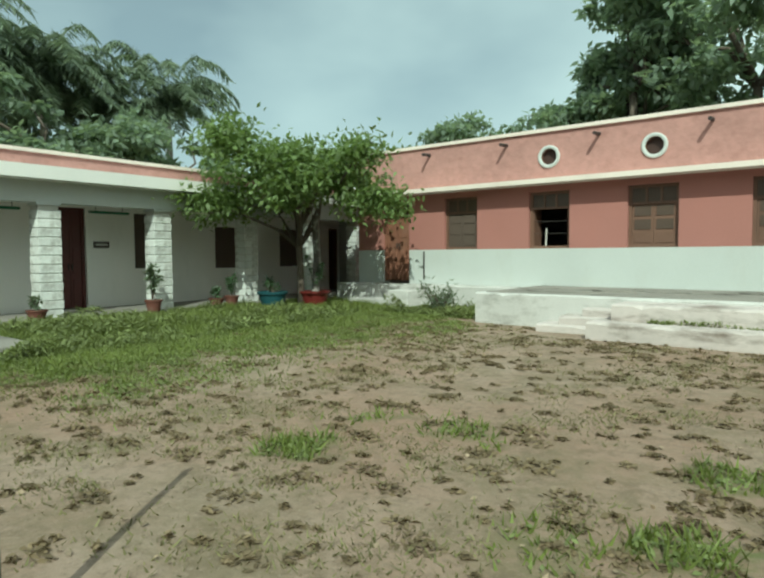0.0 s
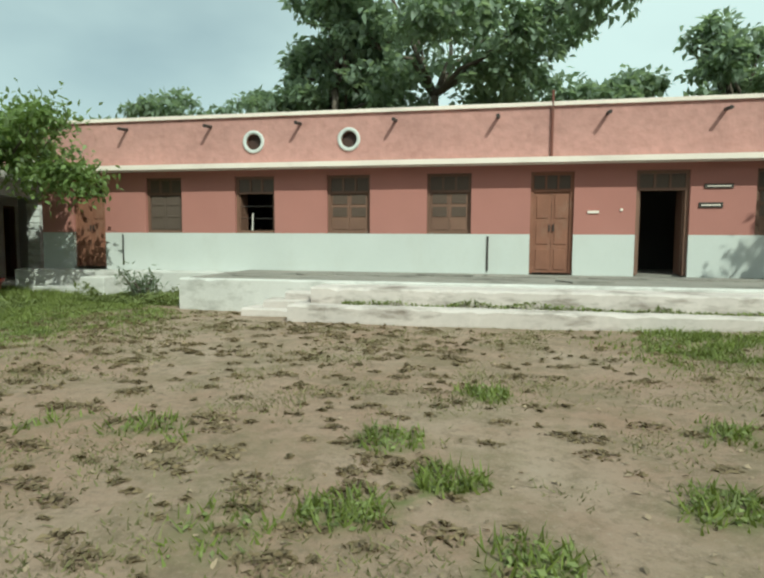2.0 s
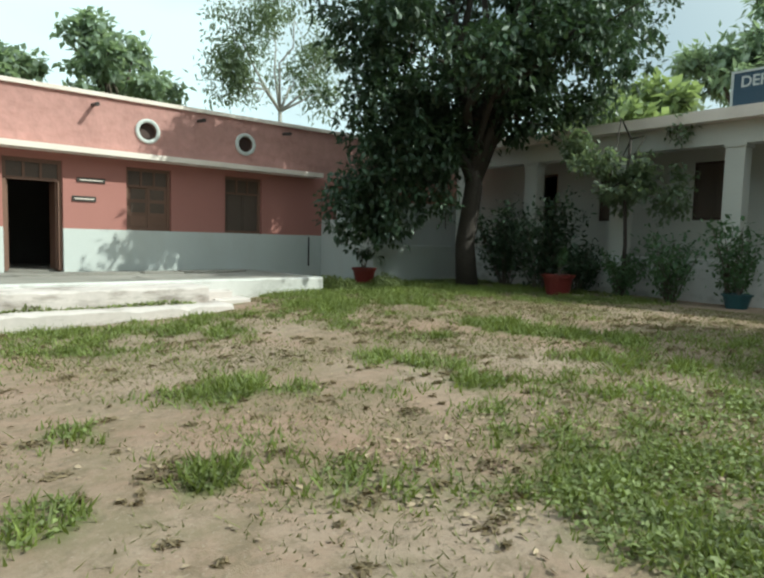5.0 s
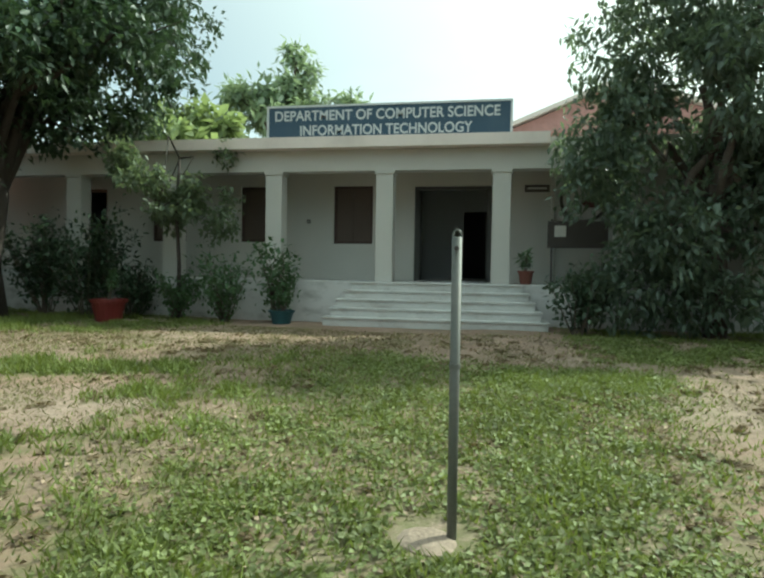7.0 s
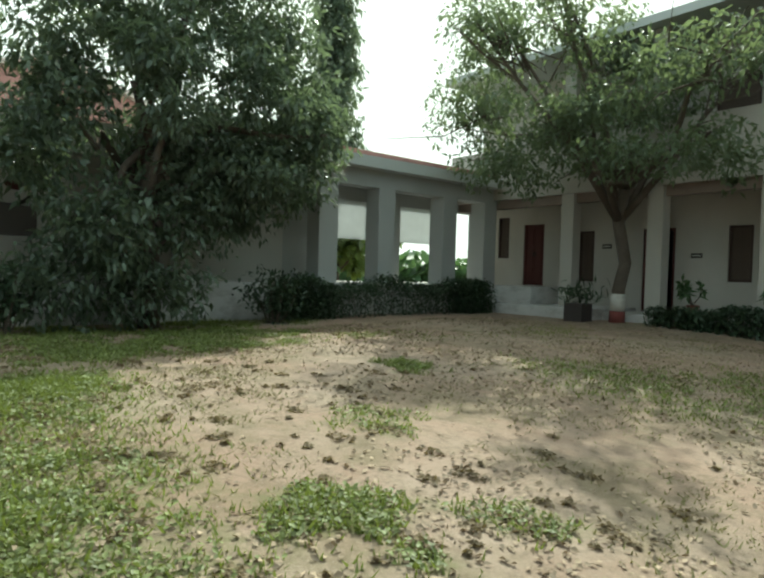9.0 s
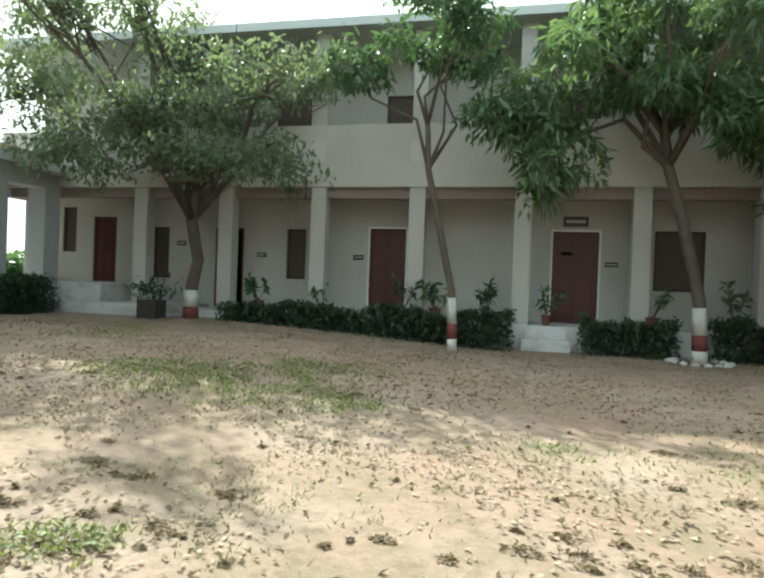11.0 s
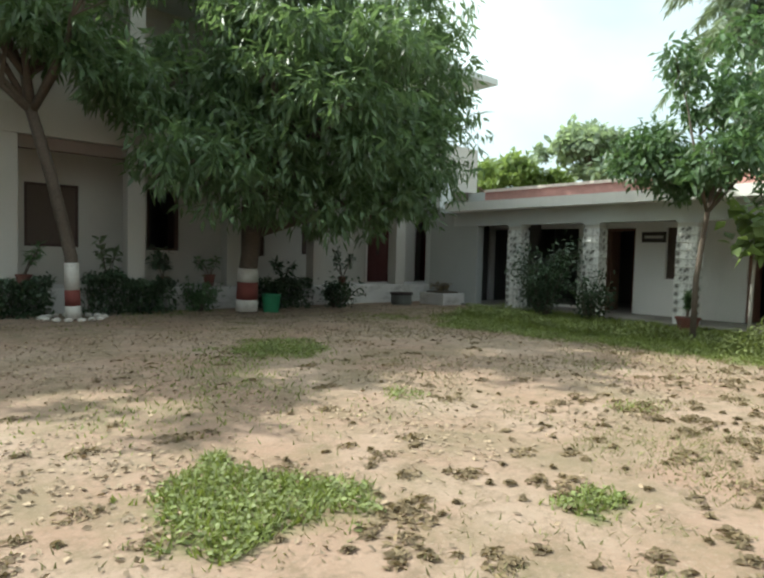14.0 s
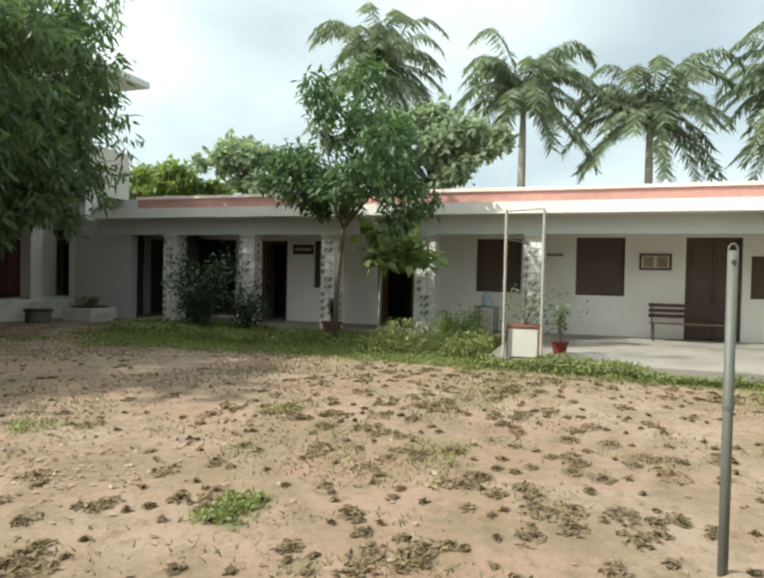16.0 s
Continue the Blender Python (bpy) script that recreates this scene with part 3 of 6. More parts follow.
structure("platform", rough_block(-6.6, 8.86, 11.75, NW - 0.004, -0.2, 0.66, 1, 0.01), M_WHITE_DIRTY, "whitewashed masonry platform before the salmon building", "platform")
structure("platform_paving", boxes((-6.45, 8.7, 11.95, NW - 0.004, 0.6, 0.672)), M_CONC, "weathered grey paving of the platform", "paving")
structure("steps_north_1", rough_block(-3.7, 5.96, 10.45, 11.752, -0.2, 0.30, 2, 0.02), M_STEP, "worn whitewashed lower step of the platform", "step")
structure("steps_north_2", rough_block(-3.42, 5.7, 10.95, 11.753, 0.2, 0.60, 3, 0.018), M_STEP, "worn whitewashed upper step of the platform", "step")
for i, (a, b, f, h) in enumerate(((-4.9, -3.7, 11.1, .14), (-4.5, -3.7, 11.25, .3), (-4.1, -3.42, 11.4, .46), (5.96, 6.7, 11.2, .32), (5.7, 6.4, 11.4, .47))):
    structure(f"steps_side_{i + 1}", rough_block(a, b, f, 11.754, -0.2, h, 10 + i), M_STEP, "small whitewashed side step against the platform", "step")
structure("plinth_north", boxes((NL - 0.3, -6.6, 14.25, NW - 0.004, -0.2, 0.62), bevel=0.02), M_WHITE_DIRTY, "worn whitewashed plinth along the wall foot", "plinth")
structure("steps_corner_1", boxes((-11.9, -10.5, 13.6, 14.25, -0.2, 0.22), bevel=0.02), M_WHITE_DIRTY, "low whitewashed corner step", "step")
structure("steps_corner_2", boxes((-10.4, -9.7, 13.5, 14.25, -0.2, 0.5), bevel=0.03), M_WHITE_DIRTY, "small whitewashed block beside the corner step", "step")
rg_slab = random.Random(71)
for k in range(15):
    px_, py_ = -5.9 + 14.2 * k / 15 + rg_slab.uniform(-.3, .3), rg_slab.uniform(12.5, 14.4)
    lx_, ly_ = rg_slab.uniform(.5, 1.3), rg_slab.uniform(.2, .5)
    lift_ = .685 + .012 * (k % 3)
    rim = [(px_ + lx_ * math.cos(a) * q, py_ + ly_ * math.sin(a) * q) for a, q in ((2 * math.pi * j / 13, rg_slab.uniform(.65, 1.1)) for j in range(13))]
    bm = bmesh.new()
    top_, low_ = [bm.verts.new((*p, lift_)) for p in rim], [bm.verts.new((*p, .66)) for p in rim]
    bm.faces.new(top_)
    for j in range(13):
        bm.faces.new((low_[j], low_[(j + 1) % 13], top_[(j + 1) % 13], top_[j]))
    structure("cement_skin", bm, M_CONC, "broken patch of cement screed on the platform", "paving")
for x, z, w, h in ((4.75, 2.72, .6, .1), (4.6, 2.3, .5, .12), (2.1, 2.15, .25, .06), (2.72, 2.2, .06, .06)):
    p = thing("wall_plate", (x, NW - 0.02, z), "small painted notice plate on the salmon wall", "plate", "wall plates")
    part("board", boxes((x - w / 2, x + w / 2, NW - 0.03, NW - 0.004, z - h / 2, z + h / 2), bevel=0.004), M_PLATE if w > .3 else M_LEDGE, p)
    if w > .3:
        part("writing", boxes((x - w * .4, x + w * .4, NW - 0.034, NW - 0.0302, z - h * .12, z + h * .08)), M_LEDGE, p)

# ---------- west: low verandah building ----------
WX, WW = -14.0, -15.9
SY, SW = -15.6, -17.2
S_X0, S_X1 = -16.7, 17.2
W_END0, W_END1 = -14.2, 17.6
W_COLS = [-11.65, -9.05, -6.5, -3.8, -1.1, 6.03, 8.8, 11.66, 14.2, 16.6]
w_holes = [(7.0, 7.75, 0, 2.75), (9.1, 10.05, 1.15, 2.68), (11.8, 12.75, 1.1, 2.4), (14.5, 15.7, 1.1, 2.4), (17.0, 17.55, 0, 2.5), (-14.1, -12.5, 0, 2.66), (-12.3, -10.6, .2, 2.65),
           (-9.7, -8.75, 0, 2.62), (-7.85, -7.15, 1.18, 2.62), (-5.76, -4.64, 0, 2.6), (-2.83, -1.59, 1.2, 2.68), (-.16, 1.06, 1.18, 2.72), (2.49, 3.76, 0, 2.72), (3.95, 5.1, 1.2, 2.26)]
# the bounced light on this wall is in its lighter limewash
structure("wall_west", pierced("y", WW - 0.25, WW, W_END0, W_END1, -0.1, 3.4, w_holes), M_BRIGHT, "grey-white limewashed verandah wall with doors and windows")
# rear and end wall coloured dark so the bays look deep in shade
structure("wall_west_back", boxes((-20.3, -20, W_END0, W_END1, -0.1, 3.4)), M_ROOM_SHADE, "plain rear wall of the west building")
structure("wall_west_end", boxes((-20, WX - 0.35, W_END0 - .25, W_END0, -0.1, 3.14)), M_ROOM_SHADE, "plain end wall of the west building")
# added partition, coloured dark, that keeps light out of the first bay
structure("wall_west_partition", boxes((WW, WX - 0.42, -12.15, -12.0, 0.13, 3.14)), M_ROOM_SHADE, "added dark partition that keeps the verandah end in shade")
structure("wall_south_west", boxes((S_X0, S_X0 + .25, SW, -14.45, -0.1, 4.1)), M_WHITE, "white wall closing the verandah end")
structure("wall_west_corner", boxes((WX - .35, WX - .05, -15.3, -13.15, -0.1, 3.14)), M_GREYWALL, "short grey-white corner wall between the verandahs")
structure("wall_west_end_north", boxes((-20, WX, W_END1, W_END1 + .25, -0.1, 3.4)), M_GREYWALL, "plain end wall of the west building")
structure("floor_west", boxes((-20, WX + 0.25, W_END0, W_END1, -0.2, 0.13)), M_CONC, "grey cement verandah floor", "floor")
structure("beam_west", boxes((WX - 0.4, WX - 0.03, W_END0, W_END1, 2.68, 3.14)), M_WHITE, "white painted verandah beam over the columns", "beam")
# lighter limewash adds to the sun on the roof edge
structure("eave_west", boxes((-20.4, WX + 0.45, W_END0, W_END1, 3.14, 3.42)), M_BRIGHT, "thick white roof edge of the verandah", "eave")
structure("parapet_west", boxes((WX - 0.3, WX - 0.05, -12.9, W_END1, 3.42, 3.74)), M_PINK, "low salmon parapet above the white eave", "parapet")
structure("trim_west", boxes((WX - 0.36, WX + 0.01, -12.9, W_END1, 3.74, 3.82)), M_LEDGE, "pale coping along the low parapet", "coping")
structure("terrace_west", boxes((WX + 0.25, -10.0, -1.6, 4.1, -0.2, 0.15), bevel=0.02), M_CONC, "low grey concrete terrace before the verandah", "terrace")
W_LABEL = {True: "brown timber shutter window in the verandah wall, shut", False: "dark open doorway in the verandah wall"}
for a, b, z0, z1 in w_holes:
    if z0 > 1:
        shutter_window("y", WW, 1, a, b, z0, z1, M_MESH, W_LABEL[True], 0.0, panel=M_MESH)
for a, b, z1, wood, op in ((7.0, 7.75, 2.75, M_MAROON, False), (17.0, 17.55, 2.5, M_BROWN, True), (-9.7, -8.75, 2.62, M_BROWN, True), (-5.76, -4.64, 2.6, M_BROWN, True), (2.49, 3.76, 2.72, M_MESH, False)):
    plank_door("y", WW, 1, a, b, 0.14, z1, wood, W_LABEL[False] if op else "brown panelled double door in the verandah wall, shut", is_open=op)
# columns of painted blockwork, block by block
def block_mesh(w, d, h):
    me = bpy.data.meshes.new("block")
    bm = box(bmesh.new(), -w / 2, w / 2, -d / 2, d / 2, 0, h, bevel=0.012)
    bm.to_mesh(me)
    bm.free()
    return me


# brown tone stands for the shade under the balcony wall
M_BEAM_S = mat("beam colour browned for soffit shade", (0.28, 0.22, 0.195), 0.9, 5, 0.15, 0.2, stain=(0.25, 0.2, 0.17), stain_amount=0.6, stain_scale=1.5)
M_BLOCK_OLD = mat("peeling mottled block paint", (0.74, 0.74, 0.72), 0.92, 8, 0.12, 0.5, objrand=0.1, stain=(0.08, 0.07, 0.06), stain_amount=1.5, stain_scale=7)
M_BLOCK = mat("flaking white block paint", (0.72, 0.73, 0.71), 0.92, 8, 0.12, 0.5, objrand=0.1, stain=(0.24, 0.22, 0.19), stain_amount=0.85, stain_scale=3.2)
BLOCK = block_mesh(0.5, 0.44, 0.185)
BLOCK.materials.append(M_BLOCK)
BLOCK_OLD = block_mesh(0.5, 0.44, 0.185)
BLOCK_OLD.materials.append(M_BLOCK_OLD)
rng = random.Random(4)
for y in W_COLS:
    c = thing("verandah_column", (WX - 0.22, y, 0.13), "square column of flaking white-painted blocks", "column", "west verandah columns")
    part("core", boxes((WX - 0.41, WX - 0.03, y - .215, y + .215, 0.13, 2.68)), M_CREAM, c)
    k, z = 0, 0.0
    while z + 0.19 < 2.54:
        b = new("block", BLOCK if y > 0 else BLOCK_OLD)
        b.parent = c
        b.rotation_euler = (0, 0, math.pi * rng.choice((.5, 1.5)) + rng.uniform(-.012, .012))
        b.location = (rng.uniform(-.006, .006), rng.uniform(-.008, .008), z)
        z += 0.2
        k += 1
    part("cap", boxes((WX - 0.46, WX + 0.02, y - .26, y + .26, 2.62, 2.678)), M_WHITE, c)

# ---------- south: two-storey building ----------
FL_S = 0.66
S_COLS = [12.4, 9.72, 7.0, 4.3, 1.6, -1.2, -3.98, -6.64, -9.5, -12.9]
s_holes = [(4.85, 5.92, 0, 3.15), (-.42, .78, 0, 3.15), (-3.05, -1.81, 1.62, 3.2), (-5.71, -4.79, 1.6, 3.3), (7.9, 8.5, 1.6, 3.1), (12.45, 13.0, 1.5, 3.1), (9.9, 10.85, 0, 3.1),
           (14.35, 15.2, 1.3, 3.4), (15.85, 16.35, 2.24, 3.7), (-8.5, -7.64, 1.5, 3.2), (-10.55, -9.9, 1.6, 3.2), (-13.8, -12.7, 0, 3.15), (-16.2, -15.1, 0, 3.15)]
up_x = [11.3, 8.4, 5.0, 0.2, -2.6, -5.4, -8.3, -11.2]
s_up = [(x - .55, x + .55, 5.95, 7.0) for x in up_x]
structure("wall_south", pierced("x", SW - 0.25, SW, S_X0, S_X1, -0.1, 8.2, s_holes + s_up), M_SOUTH, "white wall of the two-storey building with doors and windows")
# dark colour gives the shade seen through the southern doors
structure("wall_south_back", boxes((S_X0, S_X1, -22.3, -22, -0.1, 8.2)), M_ROOM_SHADE, "plain rear wall of the two-storey building")
structure("wall_south_side_1", boxes((S_X0, S_X0 + .25, -22, SW - .25, -0.1, 8.2)), M_WHITE, "white side wall of the two-storey building")
structure("wall_south_side_2", boxes((S_X1 - .25, S_X1, -22, SW - .25, -0.1, 8.2)), M_WHITE, "white side wall of the two-storey building")
structure("floor_south", boxes((S_X0, 13.4, SW, SY + 0.25, -0.2, FL_S), bevel=0.015), M_WHITE_DIRTY, "raised verandah floor with a whitewashed edge", "floor")
structure("floor_south_inside", boxes((S_X0, S_X1, -22, SW, 0.4, FL_S)), M_CONC, "dim floor inside the two-storey building", "floor")
structure("ceiling_south", boxes((S_X0, S_X1, -22, SY - 0.03, 4.12, 4.35)), M_SOUTH, "white ceiling of the lower verandah", "ceiling")
# the soffit shade is in this beam's colour
structure("beam_south", boxes((S_X0, S_X1, SY - 0.38, SY - 0.14, 3.82, 4.118)), M_BEAM_S, "beam over the lower verandah columns, browned for the soffit shade", "beam")
structure("parapet_south", boxes((S_X0, S_X1, SY - 0.15, SY + 0.05, 4.1, 5.75)), M_SOUTH, "white solid balcony wall of the upper floor", "balcony wall")
structure("roof_south", boxes((S_X0 - .5, S_X1, -22.3, SY + 0.5, 8.2, 8.42)), M_WHITE, "white roof slab of the two-storey building", "roof")
structure("pier_corner", boxes((-14.75, -14.1, -15.6, -14.95, 0, 4.6), (-14.85, -14.0, -15.7, -14.85, 3.3, 3.42), bevel=0.01), M_WHITE, "white square corner pier with a moulded band", "pier")
for x in S_COLS:
    c = thing("verandah_column", (x, SY - 0.2, FL_S), "square white-painted verandah column", "column", "south verandah columns")
    part("shaft", boxes((x - .21, x + .21, SY - 0.41, SY, FL_S, 4.098), bevel=0.01), M_SOUTH, c)
    part("upper_shaft", boxes((x - .19, x + .19, SY - 0.13, SY + 0.03, 5.75, 8.2), bevel=0.01), M_SOUTH, c)
    part("spout_panel", boxes((x - .2, x + .2, SY + 0.05, SY + 0.065, 4.75, 5.3)), M_CREAM, c, "greyish rectangular panel on the balcony wall")
for a, b, z0, z1 in s_holes:
    if z0 > 1.4:
        shutter_window("x", SW, 1, a, b, z0, z1, M_DKWOOD, "dark brown timber window in the white wall", 0.0, open_lower=(a == -5.71), inset=0.05, panel=M_MESH)
for a, b, z0, z1, op in ((4.85, 5.92, FL_S, 3.15, False), (-.42, .78, FL_S, 3.15, False), (9.9, 10.85, FL_S, 3.1, True), (14.35, 15.2, 1.3, 3.4, False), (-16.2, -15.1, FL_S, 3.15, True), (-13.8, -12.7, FL_S, 3.15, False)):
    plank_door("x", SW, 1, a, b, z0, z1, M_MAROON, "dark doorway standing open off the verandah" if op else "maroon-painted double door off the verandah, shut", is_open=op, inset=0.04)
for a, b, z1 in ((4.85, 5.92, 3.15), (-.42, .78, 3.15), (-13.8, -12.7, 3.15)):
    structure("trim_door", boxes((a - .05, a, SW - .02, SW + .035, FL_S, z1), (b, b + .05, SW - .02, SW + .035, FL_S, z1), (a - .05, b + .05, SW - .02, SW + .035, z1, z1 + .05)), M_BRIGHT, "raised white plaster surround of the maroon door", "surround")
for a, b, z0, z1 in s_up:
    shutter_window("x", SW, 1, a, b, z0, z1, M_DKWOOD, "dark upper-floor window behind the balcony wall", 0.0, inset=0.05, panel=M_MESH)
structure("steps_south_1", boxes((.4, 1.55, -15.35, -14.95, -0.1, .36), bevel=0.02), M_WHITE_DIRTY, "worn white step before the maroon door", "step")
structure("steps_south_2", boxes((.5, 1.45, -15.35, -15.15, .36, .56), bevel=0.02), M_WHITE_DIRTY, "worn white step before the maroon door", "step")
structure("landing_corner", boxes((11.0, 17.2, SW, -14.6, -0.1, .75), (13.4, 17.2, SW, -15.3, .75, 1.28), bevel=0.02), M_WHITE_DIRTY, "low whitewashed corner landing", "landing")

# ---------- east: entrance building ----------
EX, EW, FL_E = 15.2, 17.0, 1.28
E_COLS = [13.3, 10.7, 8.06, 5.42, 2.76, .13, -2.5, -5.1]
E_BEAM = 3.82
structure("floor_east", boxes((EX - 0.25, 24, -8.6, 14.6, 0.0, FL_E), (EX - 0.25, 18.6, -16.6, -8.6, 0.0, FL_E), bevel=0.015), M_WHITE_DIRTY, "raised verandah floor with a white edge", "floor")
for k in range(5):
    structure(f"steps_east_{k + 1}", boxes((13.935 + .22 * k, 14.95, -.82 + .12 * k, 3.83 - .1 * k, 0.1, .32 + .184 * (k + 1)), (13.9 + .22 * k, 14.95, -.85 + .12 * k, 3.86 - .1 * k, .32 + .184 * (k + 1), .36 + .184 * (k + 1)), bevel=0.008), M_STAIR, "broad white-painted entrance step", "step")
e_holes = [(.34, 2.29, FL_E, 3.7), (3.38, 4.42, 2.22, 3.72), (6.0, 7.0, 2.25, 3.72), (8.6, 9.6, 2.25, 3.72), (11.0, 12.2, FL_E, 3.7)]
structure("wall_east", pierced("y", EW, EW + .25, -8.6, 14.6, 0, 4.5, e_holes), M_CREAM, "cream verandah wall of the entrance building")
structure("ceiling_east", boxes((EX - 0.02, 24, -8.6, 14.6, 4.3, 4.5)), M_CREAM, "cream verandah ceiling", "ceiling")
structure("beam_east", boxes((EX, EX + .36, -8.6, 14.6, E_BEAM, 4.3)), M_CREAM, "cream beam over the entrance columns", "beam")
structure("trim_east", boxes((EX - 0.35, EX + .4, -.85, 14.6, 4.3, 4.55)), M_LEDGE, "pale projecting roof edge over the entrance", "coping")
# corridor walls lightened to make the inside look lit
for y in (-.1, 2.6):
    structure("wall_corridor", boxes((EW + .25, 24, y, y + .12, FL_E, 4.3)), M_BRIGHT, "corridor wall behind the entrance, lightened for the light inside")
# added wall with an opening, to catch door light and brighten the corridor
structure("wall_corridor_end", boxes((20.6, 20.75, 1.2, 2.6, FL_E, 4.3), (20.6, 20.75, .02, 1.2, 3.4, 4.3)), M_GREYWALL, "added pale cross wall that catches light down the corridor")
# rear wall coloured dark for the shade inside
structure("wall_east_back", pierced("y", 24, 24.25, -8.6, 14.6, 0, 4.5, []), M_ROOM_SHADE, "plain rear wall of the entrance building")
for y in E_COLS:
    c = thing("entrance_column", (EX + .2, y, FL_E), "square cream-painted entrance column", "column", "entrance columns")
    part("shaft", boxes((EX, EX + .4, y - .2, y + .2, FL_E, E_BEAM), bevel=0.01), M_CREAM, c)
    part("cap", boxes((EX - .03, EX + .43, y - .23, y + .23, E_BEAM - .07, E_BEAM - .001)), M_CREAM, c)
for a, b, z0, z1 in e_holes:
    if z0 > 2:
        shutter_window("y", EW, -1, a, b, z0, z1, M_DKWOOD, "dark timber window in the entrance verandah", 0.0, inset=0.05, panel=M_MESH)
# frame and leaves coloured dark for the shade of the entrance
plank_door("y", EW, -1, .34, 2.29, FL_E, 3.7, M_ROOM_SHADE, "wide dark entrance doorway standing open to a corridor", is_open=True)
plank_door("y", EW, -1, 11.0, 12.2, FL_E, 3.7, M_BROWN, "dark doorway in the shaded verandah", is_open=True)
# sign board on the roof edge
sg = thing("sign_board", (EX - .1, 2.74, 4.55), "dark blue department sign board with white capital letters", "sign")
part("board", boxes((EX - .12, EX - .05, -.02, 5.5, 4.56, 5.27)), M_SIGN, sg)
part("border", boxes((EX - .14, EX - .04, -.07, 5.55, 5.27, 5.315), (EX - .14, EX - .04, 5.5, 5.55, 4.552, 5.27), (EX - .14, EX - .04, -.07, -.02, 4.552, 5.27)), M_LETTER, sg, "thin white border")


def lettering(name, text, at, size, rot, material, parent, width):
    cu = bpy.data.curves.new(name, "FONT")
    cu.body, cu.size, cu.extrude, cu.align_x, cu.offset = text, size, 0.004, "CENTER", 0.006
    tmp = bpy.data.objects.new(name, cu)
    scene.collection.objects.link(tmp)
    bpy.context.view_layer.update()
    me = bpy.data.meshes.new_from_object(tmp.evaluated_get(bpy.context.evaluated_depsgraph_get()))
    bpy.data.objects.remove(tmp)
    xs = [v.co.x for v in me.vertices]
    k = width / (max(xs) - min(xs))
    me.transform(Matrix.Translation(at) @ Euler(rot).to_matrix().to_4x4() @ Matrix.Diagonal((k, 1, 1, 1)))
    return link_mesh(name, me, material, parent)


lettering("writing", "DEPARTMENT OF COMPUTER SCIENCE", (EX - .125, 2.78, 4.97), .32, (math.pi / 2, 0, -math.pi / 2), M_LETTER, sg, 5.15)
lettering("writing", "INFORMATION TECHNOLOGY", (EX - .125, 2.78, 4.63), .32, (math.pi / 2, 0, -math.pi / 2), M_LETTER, sg, 3.95)
# open wing towards the south-east corner
# piers, beam and rear wall have their shade in the greyed limewash
P_Y = [-8.95, -10.95, -13.5, -15.4]
for y in P_Y:
    c = thing("wing_pier", (EX + .3, y, FL_E), "heavy white pier of the open wing, greyed for its shade", "pier", "wing piers")
    part("shaft", boxes((EX, EX + .6, y - .3, y + .3, FL_E, 3.98), bevel=0.01), M_GREYWALL, c)
structure("beam_wing", boxes((EX + .02, EX + .5, -16.6, -8.6, 3.98, 4.45)), M_GREYWALL, "white beam over the wing piers, greyed for its shade", "beam")
# roof stops short behind so the sun reaches the translucent sheets
structure("eave_wing", boxes((EX - .35, 17.25, -16.6, -8.6, 4.45, 4.75)), M_WHITE, "white roof edge of the open wing", "eave")
structure("parapet_wing", boxes((EX - .02, EX + .25, -16.6, -8.6, 4.75, 4.95)), M_PINK, "low salmon parapet of the open wing", "parapet")
structure("wall_wing_back", pierced("y", 17.0, 17.2, -16.6, -8.6, 0, 4.45, [(-11.75, -10.4, FL_E, 3.8), (-14.8, -13.0, FL_E, 3.8), (-16.5, -15.6, FL_E, 3.8)]), M_GREYWALL, "white rear wall of the open wing with large openings, greyed for its shade")
# added sheets, lit from behind, in place of the bright view beyond
for a, b in ((-11.75, -10.4), (-14.8, -13.0)):
    bm = boxes((17.08, 17.1, a + .03, b - .03, 2.65, 3.8), (17.06, 17.12, a + .02, b - .02, 2.61, 2.65))
    tagged(part("window_blind", bm, M_GLOW_SHEET), "added white translucent sheet for the bright view beyond the wing opening", "blind", "roller blinds")
# white boundary wall in the north-east corner
structure("wall_corner_1", boxes((11.05, 11.3, 12.6, 14.996, 0.1, 2.1), bevel=0.01), M_WHITE, "white end of the boundary wall in the corner")
structure("wall_corner_2", boxes((11.3, 16.2, 12.75, 12.95, 0.1, 1.42), bevel=0.01), M_WHITE, "low white boundary wall in the shaded corner")
structure("wall_corner_3", boxes((11.3, 16.2, 14.4, 14.6, 0.1, 2.75)), M_WHITE, "white wall behind the boundary wall")
structure("wall_east_side", boxes((EW + .25, 24, -8.6, -8.35, FL_E, 4.3), (EW + .25, 24, 14.35, 14.6, FL_E, 4.3)), M_CREAM, "cream side wall of the entrance building")
structure("gable_hall", pierced("y", 24.6, 24.9, -9, 14, 4.5, 6.6, []), M_PINK, "salmon wall of a higher hall behind")
bm = bmesh.new()
g = [bm.verts.new((x, y, z)) for x in (24.55, 24.95) for y, z in ((0.2, 6.6), (-4.2, 8.4), (-9.0, 6.6))]
bm.faces.new(g[:3]), bm.faces.new(g[3:][::-1])
for i, j in ((0, 1), (1, 2), (2, 0)):
    bm.faces.new((g[i], g[j], g[j + 3], g[i + 3]))
structure("gable", bm, M_PINK, "salmon gable of the higher hall", "gable")
bm = bmesh.new()
